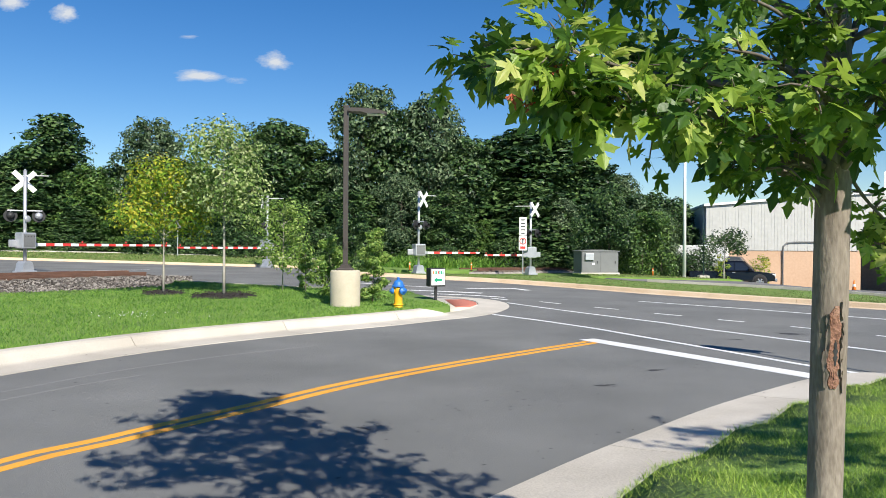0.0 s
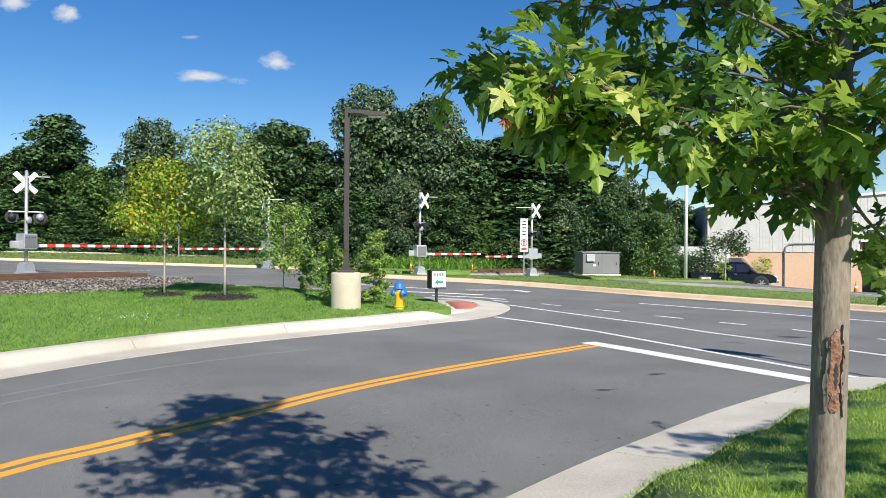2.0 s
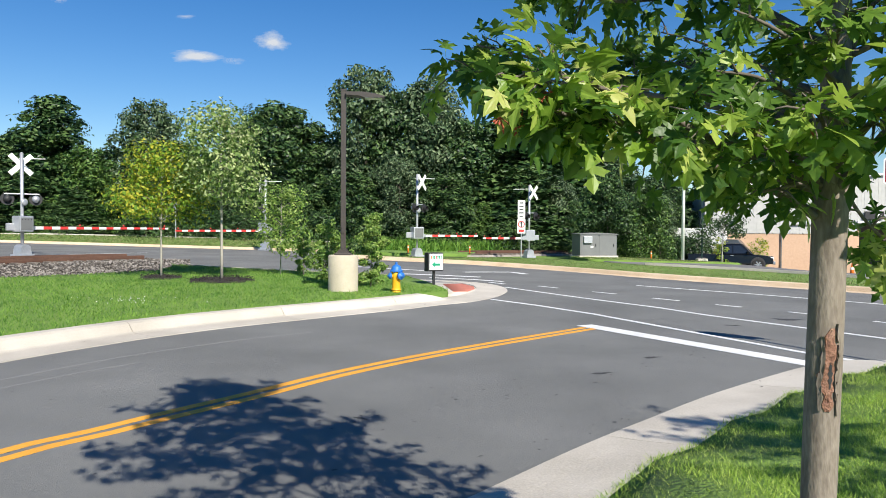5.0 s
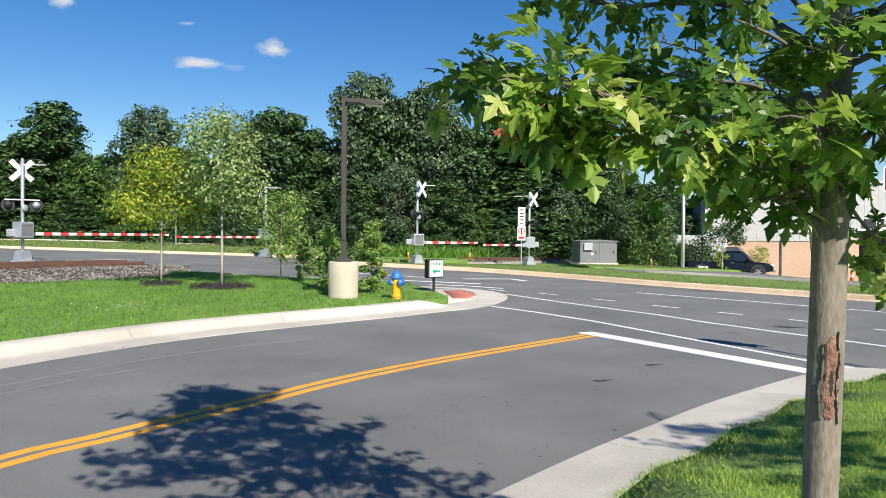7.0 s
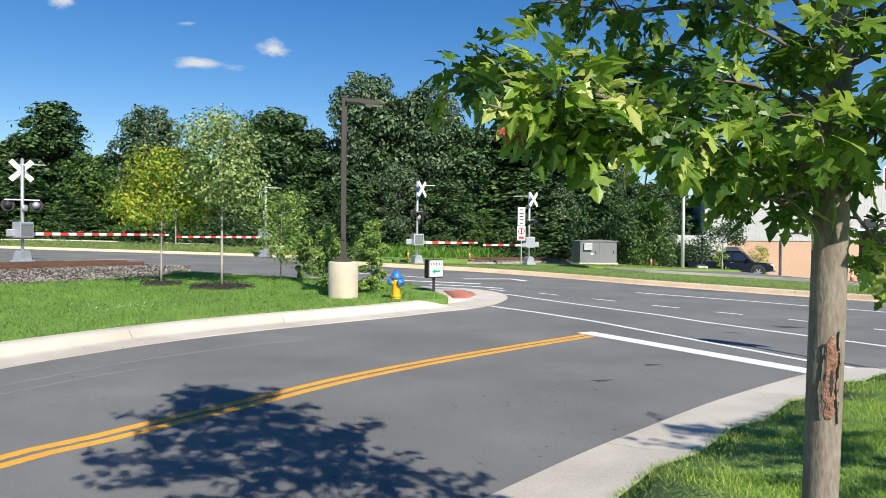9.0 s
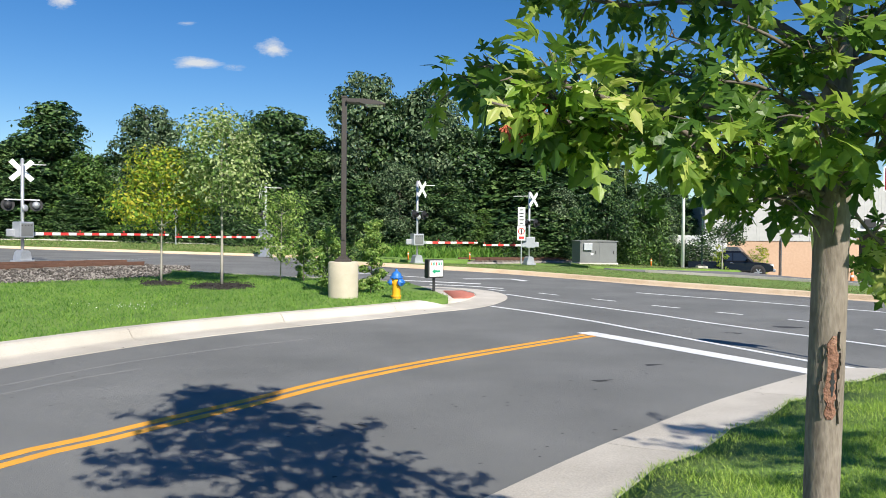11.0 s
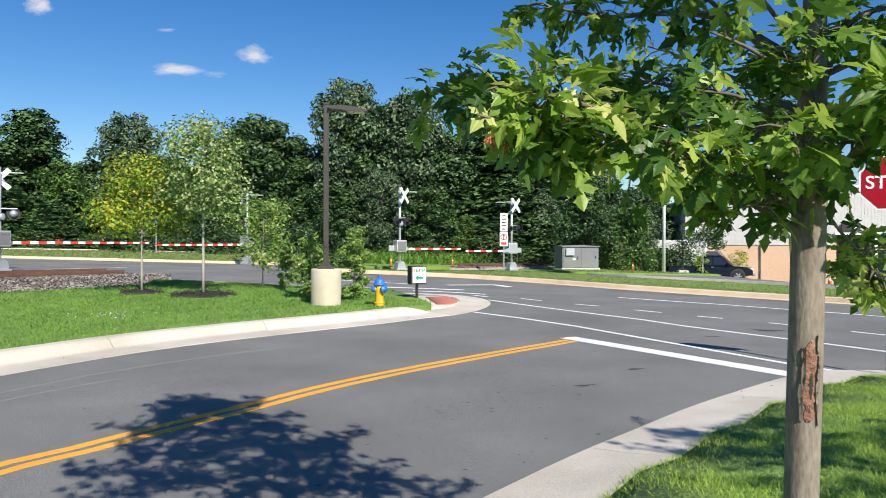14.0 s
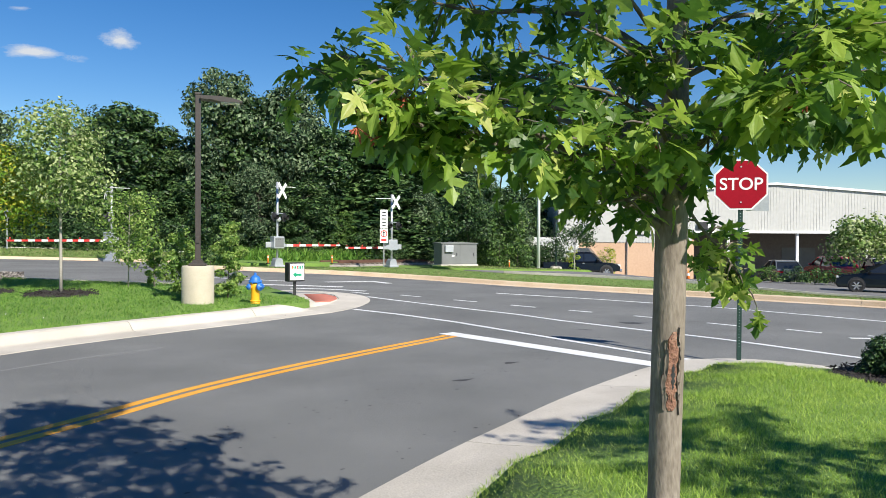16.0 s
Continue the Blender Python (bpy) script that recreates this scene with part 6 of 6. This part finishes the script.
        rise = 0.35 + 0.35 * rng.random()
        if toward > 0.2:
            rise = max(rise, 0.45 * wide + 0.1)
        e = b0 + Vector((wide * math.cos(a), wide * math.sin(a), rise))
        line = [b0, (b0 + e) / 2 + Vector((0, 0, 0.05)), e]
        limb(bm, line, 0.012, 0.003, 6)
        places += leaf_places(rng, [list(v) for v in line], 66, 0.1, 0.2, 0.3)[0]
    # low tier added out of view, sunward, to shade the boughs under it
    for k in range(12):
        z0 = 2.3 + 0.7 * k / 12
        a = -1.05 + 0.95 * math.sin(k * 2.4)
        wide = rng.uniform(0.95, 1.3)
        b0 = Vector((x + 0.01, y, z0))
        e = b0 + Vector((wide * math.cos(a), wide * math.sin(a), rng.uniform(0.42, 0.65)))
        line = [b0, (b0 + e) / 2 + Vector((0, 0, 0.08)), e]
        limb(bm, line, 0.01, 0.003, 6)
        places += leaf_places(rng, [list(v) for v in line], 90, 0.09, 0.2, 0.4)[0]
    part("upper_branching", bm, M["bark"], top)["kind"] = "stuff"
    v, f = LEAVES[0]
    many("upper_foliage", v, f, places, M["leaf_near"], top)["kind"] = "stuff"
    return top


main_maple = maple()


def neighbour_maple():
    """The next tree of the row, beside the camera; it shades the lawn."""
    rng = np.random.default_rng(17)
    top = thing("maple_tree", "young maple, next in the row on the lawn", "tree", pose(5.45, 0.35, rz(5.45, 0.35) - 0.05))
    bm = bmesh.new()
    limb(bm, [Vector((0, 0, 0.9 * k)) for k in range(7)], 0.045, 0.01, 16)
    part("trunk", bm, M["bark_near"], top, smooth=True)
    bm, places = bmesh.new(), []
    for k in range(40):
        z0 = 1.8 + 3.3 * (k / 40)
        wide = 1.45 * math.sin(math.pi * min(1, 0.25 + 0.66 * (k / 40))) ** 0.8 * rng.uniform(0.75, 1.1)
        a = k * 2.4
        e = Vector((wide * math.cos(a), wide * math.sin(a), z0 + 0.4))
        line = [Vector((0, 0, z0)), Vector((e.x / 2, e.y / 2, z0 + 0.25)), e]
        limb(bm, line, 0.012, 0.003, 6)
        places += leaf_places(rng, [list(v) for v in line], 70, 0.1, 0.26, 0.2)[0]
    part("branching", bm, M["bark"], top)["kind"] = "stuff"
    v, f = LEAVES[1]
    many("foliage", v, f, places, M["leaf_near"], top)["kind"] = "stuff"


neighbour_maple()


# ---- grass ----
BLADE_V = [(-0.5, 0, 0), (0.5, 0, 0), (0.36, 0.12, 0.55), (-0.36, 0.12, 0.55), (0, 0.34, 1.0)]
BLADE_F = [(0, 1, 2, 3), (3, 2, 4)]


def inside(poly, px, py):
    ok = np.zeros(len(px), bool)
    n = len(poly)
    for i in range(n):
        (x0, y0), (x1, y1) = poly[i], poly[(i + 1) % n]
        c = (y0 > py) != (y1 > py)
        with np.errstate(divide="ignore", invalid="ignore"):
            ok ^= c & (px < (x1 - x0) * (py - y0) / (y1 - y0) + x0)
    return ok


def grass_field(name, label, poly, area, n, zf, height, width, mat, seed, near=None, avoid=()):
    rng = np.random.default_rng(seed)
    px = rng.uniform(area[0], area[1], n)
    py = area[2] + (area[3] - area[2]) * rng.random(n) ** (near or 1.0)
    ok = inside(poly, px, py)
    for ax, ay, ar in avoid:
        ok &= (px - ax) ** 2 + (py - ay) ** 2 > ar * ar
    px, py = px[ok], py[ok]
    # heights on a coarse grid, then read between its points
    gx, gy = np.linspace(area[0], area[1], 40), np.linspace(area[2], area[3], 40)
    grid = np.array([[zf(a, b) for b in gy] for a in gx])
    u = (px - area[0]) / (area[1] - area[0]) * 38.999
    v = (py - area[2]) / (area[3] - area[2]) * 38.999
    i, j = u.astype(int), v.astype(int)
    fu, fv = u - i, v - j
    pz = grid[i, j] * (1 - fu) * (1 - fv) + grid[i + 1, j] * fu * (1 - fv) + grid[i, j + 1] * (1 - fu) * fv + grid[i + 1, j + 1] * fu * fv
    k = len(px)
    patch = np.array([noise.noise(Vector((a * 1.3, b * 1.3, 0))) + 0.5 * noise.noise(Vector((a * 5, b * 5, 4))) for a, b in zip(px, py)])
    h = height * (1 + 0.35 * patch + 0.35 * rng.uniform(-1, 1, k))
    w = width * (1 + 0.3 * rng.uniform(-1, 1, k))
    a = rng.uniform(0, 2 * np.pi, k)
    lean = rng.normal(size=(k, 2)) * 0.6
    m = np.zeros((k, 3, 4))
    m[:, 0, 0], m[:, 1, 0] = w * np.cos(a), w * np.sin(a)
    m[:, 0, 1], m[:, 1, 1] = -h * np.sin(a), h * np.cos(a)
    m[:, 0, 2], m[:, 1, 2], m[:, 2, 2] = h * lean[:, 0], h * lean[:, 1], h
    m[:, 0, 3], m[:, 1, 3], m[:, 2, 3] = px, py, pz - 0.01
    ob = many(name, BLADE_V, BLADE_F, m, mat)
    return tagged(ob, label, "grass", kind="stuff")


grass_field("grass", "bright green mown grass blades of the near lawn", inner(right_line, right_n, 0.73)[::3] + [(-4.5, -11), (14, -11)], (-0.5, 9.0, 1.0, 10.0), 260000, rz, 0.044, 0.0045, M["grass_near"], 1, 1.15, ((TREE_AT.x, TREE_AT.y, 0.07), (7.05, 7.4, 0.9)))
grass_field("grass", "green mown grass blades of the island lawn", LEFT_LAWN, (-15, 2, 8, 25.5), 125000, lz, 0.06, 0.012, M["grass"], 2, 1.1,
            ((-7.9, 20.6, 0.55), (-6.05, 20.1, 0.85), (*LAMP_AT, 0.36), (0.6, 21.0, 1.9)))
grass_field("grass", "rough grass of the verge across the road", VERGE, (-6, 26, 17, 43.5), 60000, lambda a, b: gz(a, b) + verge_rise(a, b), 0.05, 0.02, M["grass_dry"], 3)
grass_field("grass", "short grass of the plot round the light pole", PLOT, (8, 19, 41.5, 50), 9000, lambda a, b: gz(a, b) + 0.1, 0.06, 0.03, M["grass_dry"], 6)
grass_field("tall_grass", "tall weeds and grass below the woods", [(-5, 47.5), (-1, 47.6), (1.6, 50.2), (9, 59.3), (9, 63), (-6, 57)], (-6, 9, 47, 63), 9000, lambda a, b: gz(a, b) + 0.05, 0.7, 0.09, M["grass"], 4)
grass_field("grass", "grass of the verge below the woods", [(-40, 46.2), (-29, 45.8), (-17.5, 45.5), (-7.0, 45.0), (-4, 50.5), (-17.5, 51.8), (-29, 50.6), (-40, 51.2)], (-40, -4, 44.5, 52.5), 26000, lambda a, b: gz(a, b) + far_bank(a, b) + 0.09, 0.1, 0.035, M["grass_dry"], 5)


def ballast_stones():
    rng = np.random.default_rng(9)
    poly = [(-12.0, 20.1), (-8.7, 22.9), (-8.8, 25.4), (-10.5, 30.5), (-15, 30.5), (-30, 17), (-30, 6)]
    n = 26000
    px, py = rng.uniform(-24, -8.5, n), rng.uniform(14, 30.5, n)
    ok = inside(poly, px, py)
    off = np.abs(-0.772 * (px + 15.6) + 0.636 * (py - 26.9))
    ok &= (off > 1.1) | (rng.random(n) < 0.35)
    px, py = px[ok], py[ok]
    near = [(-18 + 0.636 * k, 23.7 + 0.77 * k) for k in range(-14, 16)]
    p = np.stack([px, py, [gz(a, b) + 0.025 + 0.02 * smooth_step(along(near, (a, b)) / -4 + 1.2) for a, b in zip(px, py)]], 1)
    v = [(-0.5, -0.4, -0.2), (0.5, -0.45, -0.2), (0.45, 0.5, -0.2), (-0.5, 0.4, -0.2), (-0.3, -0.25, 0.3), (0.35, -0.2, 0.38), (0.2, 0.3, 0.3), (-0.3, 0.25, 0.24)]
    f = [(4, 5, 6, 7), (0, 1, 5, 4), (1, 2, 6, 5), (2, 3, 7, 6), (3, 0, 4, 7)]
    ob = many("ballast_stones", v, f, random_frames(rng, p, np.full(len(p), 0.062), 0.6, 0.5), M["ballast"])
    tagged(ob, "loose grey and brown crushed railway stones", "ballast", kind="stuff")


ballast_stones()


def blot(name, label, x, y, length, width, turn, mat, seed, lift=0.003):
    """A thin stain of irregular outline on the asphalt."""
    rng = np.random.default_rng(seed)
    bm = bmesh.new()
    m = pose(x, y, 0, 0, 0, turn)
    ring = []
    for k in range(28):
        a = 2 * math.pi * k / 28
        r = 0.5 * (1 + 0.35 * rng.normal() * 0.6 + 0.25 * math.sin(3 * a + seed))
        p = m @ Vector((length * r * math.cos(a), width * r * math.sin(a), 0))
        ring.append(bm.verts.new((p.x, p.y, gz(p.x, p.y) + lift)))
    bm.faces.new(ring)
    return tagged(finish(bm, name, mat), label, "stain", kind="structure")


for k, (sx, sy, sl, sw, st) in enumerate(((6.85, 14.6, 0.55, 0.26, -20), (1.95, 8.95, 0.26, 0.09, 20), (2.9, 10.1, 0.26, 0.1, 25), (-0.75, 6.75, 0.14, 0.05, -30), (5.4, 13.6, 0.3, 0.1, -15))):
    blot("oil_stain", "dark oil stain on the asphalt", sx, sy, sl, sw, st, M["stain"], k)


def road_specks():
    """Drips and crumbs along the wheel paths."""
    rng = np.random.default_rng(31)
    pts = []
    for (x0, y0), (x1, y1), n, spread in (((-0.9, 6.5), (4.2, 10.9), 130, 0.16), ((-3.2, 4.6), (1.4, 8.1), 60, 0.5), ((-4.8, 6.5), (0.5, 13.5), 60, 0.6), ((0.5, 5.4), (4.4, 9.4), 60, 0.25), ((3, 12), (8, 12.5), 40, 1.2)):
        u = rng.random(n)
        pts.append(np.stack([x0 + (x1 - x0) * u + rng.normal(size=n) * spread, y0 + (y1 - y0) * u + rng.normal(size=n) * spread], 1))
    pts = np.concatenate(pts)
    places = []
    for x, y in pts:
        a, s = rng.uniform(-0.5, 1.2), 0.006 + 0.02 * rng.random() ** 4
        w = s * rng.uniform(0.3, 0.8)
        places.append([[s * math.cos(a), -w * math.sin(a), 0, x], [s * math.sin(a), w * math.cos(a), 0, y], [0, 0, 1, gz(x, y) + 0.003]])
    ring = [(math.cos(k * 0.7) * (1 + 0.25 * math.sin(k * 2.3)), math.sin(k * 0.7) * (1 + 0.3 * math.cos(k * 3.1)), 0) for k in range(9)]
    ob = many("road_specks", ring, [tuple(range(9))], places, M["stain"])
    tagged(ob, "scattered dark drips and crumbs on the asphalt", "stain", kind="stuff")


road_specks()
for k, pts in enumerate(([(-5.05, 8.3), (-4.3, 9.9), (-3.2, 11.4), (-2.2, 12.4)], [(-4.9, 7.6), (-4.35, 8.8), (-3.9, 9.5)])):
    stripe("tyre_scuff", [(p.x, p.y) for p in spline([Vector((*q, 0)) for q in pts], 6)], 0.05, M["scuff"], "pale curved tyre scuff on the asphalt", 0.003, 0.3, "stain")


def clover_flowers(x, y, r, n, seed):
    rng = np.random.default_rng(seed)
    p = np.stack([x + r * 1.6 * rng.normal(size=n), y + r * rng.normal(size=n), np.zeros(n)], 1)
    p[:, 2] = [lz(a, b) + 0.06 for a, b in p[:, :2]]
    ob = many("clover_flowers", [(-0.5, -0.5, 0), (0.5, -0.5, 0), (0.5, 0.5, 0), (-0.5, 0.5, 0), (0, 0, 0.8)], [(0, 1, 4), (1, 2, 4), (2, 3, 4), (3, 0, 4)],
              random_frames(rng, p, np.full(n, 0.015), 2.0, 0.4), M["white"])
    tagged(ob, "small white clover flowers in the lawn", "flowers", kind="stuff")


clover_flowers(-6.3, 14.9, 0.3, 46, 3)


def fallen_leaves():
    rng = np.random.default_rng(12)
    places = []
    for k in range(46):
        side = left_line if k % 3 == 0 else right_line
        p = side[int(rng.integers(10, len(side) - 10))]
        q = Vector((p.x + rng.normal() * 0.25, p.y + rng.normal() * 0.25))
        a, s = rng.uniform(0, 2 * math.pi), rng.uniform(0.02, 0.04)
        places.append([[s * math.cos(a), -s * math.sin(a), 0, q.x], [s * math.sin(a), s * math.cos(a), 0, q.y], [0.2 * s, 0, s, gz(q.x, q.y) + 0.03]])
    v, f = LEAVES[1]
    ob = many("leaf_litter", v, f, places, M["mulch"])
    tagged(ob, "a few small dry leaves lying along the gutters", "leaf litter", kind="stuff")


fallen_leaves()


def motions():
    """The car comes along the yard road; the maple's limbs stir in the breeze."""
    way = Vector((-0.788, 0.616))
    at = Vector((28.2, 31.4))
    rows = []
    for t in (0, 3, 6, 9, 11, 13, 14, 15, 15.5, 16):
        p = at - way * 4.45 * (16 - t)
        z = gz(*p) + 0.03
        rows.append((t, pose(p.x, p.y, z, 0, 0, 142)))
    walk(moving_car, rows)
    for lb, base, k in swaying:
        rows = []
        for i in range(33):
            t = i * 0.5
            a = 0.9 * math.sin(1.9 * t + k * 1.7) + 0.5 * math.sin(3.7 * t + k)
            b = 0.7 * math.sin(2.3 * t + k * 2.3)
            rows.append((t, pose(base.x, base.y, base.z, a * 0.8, a * 0.6, b)))
        walk(lb, rows)


motions()
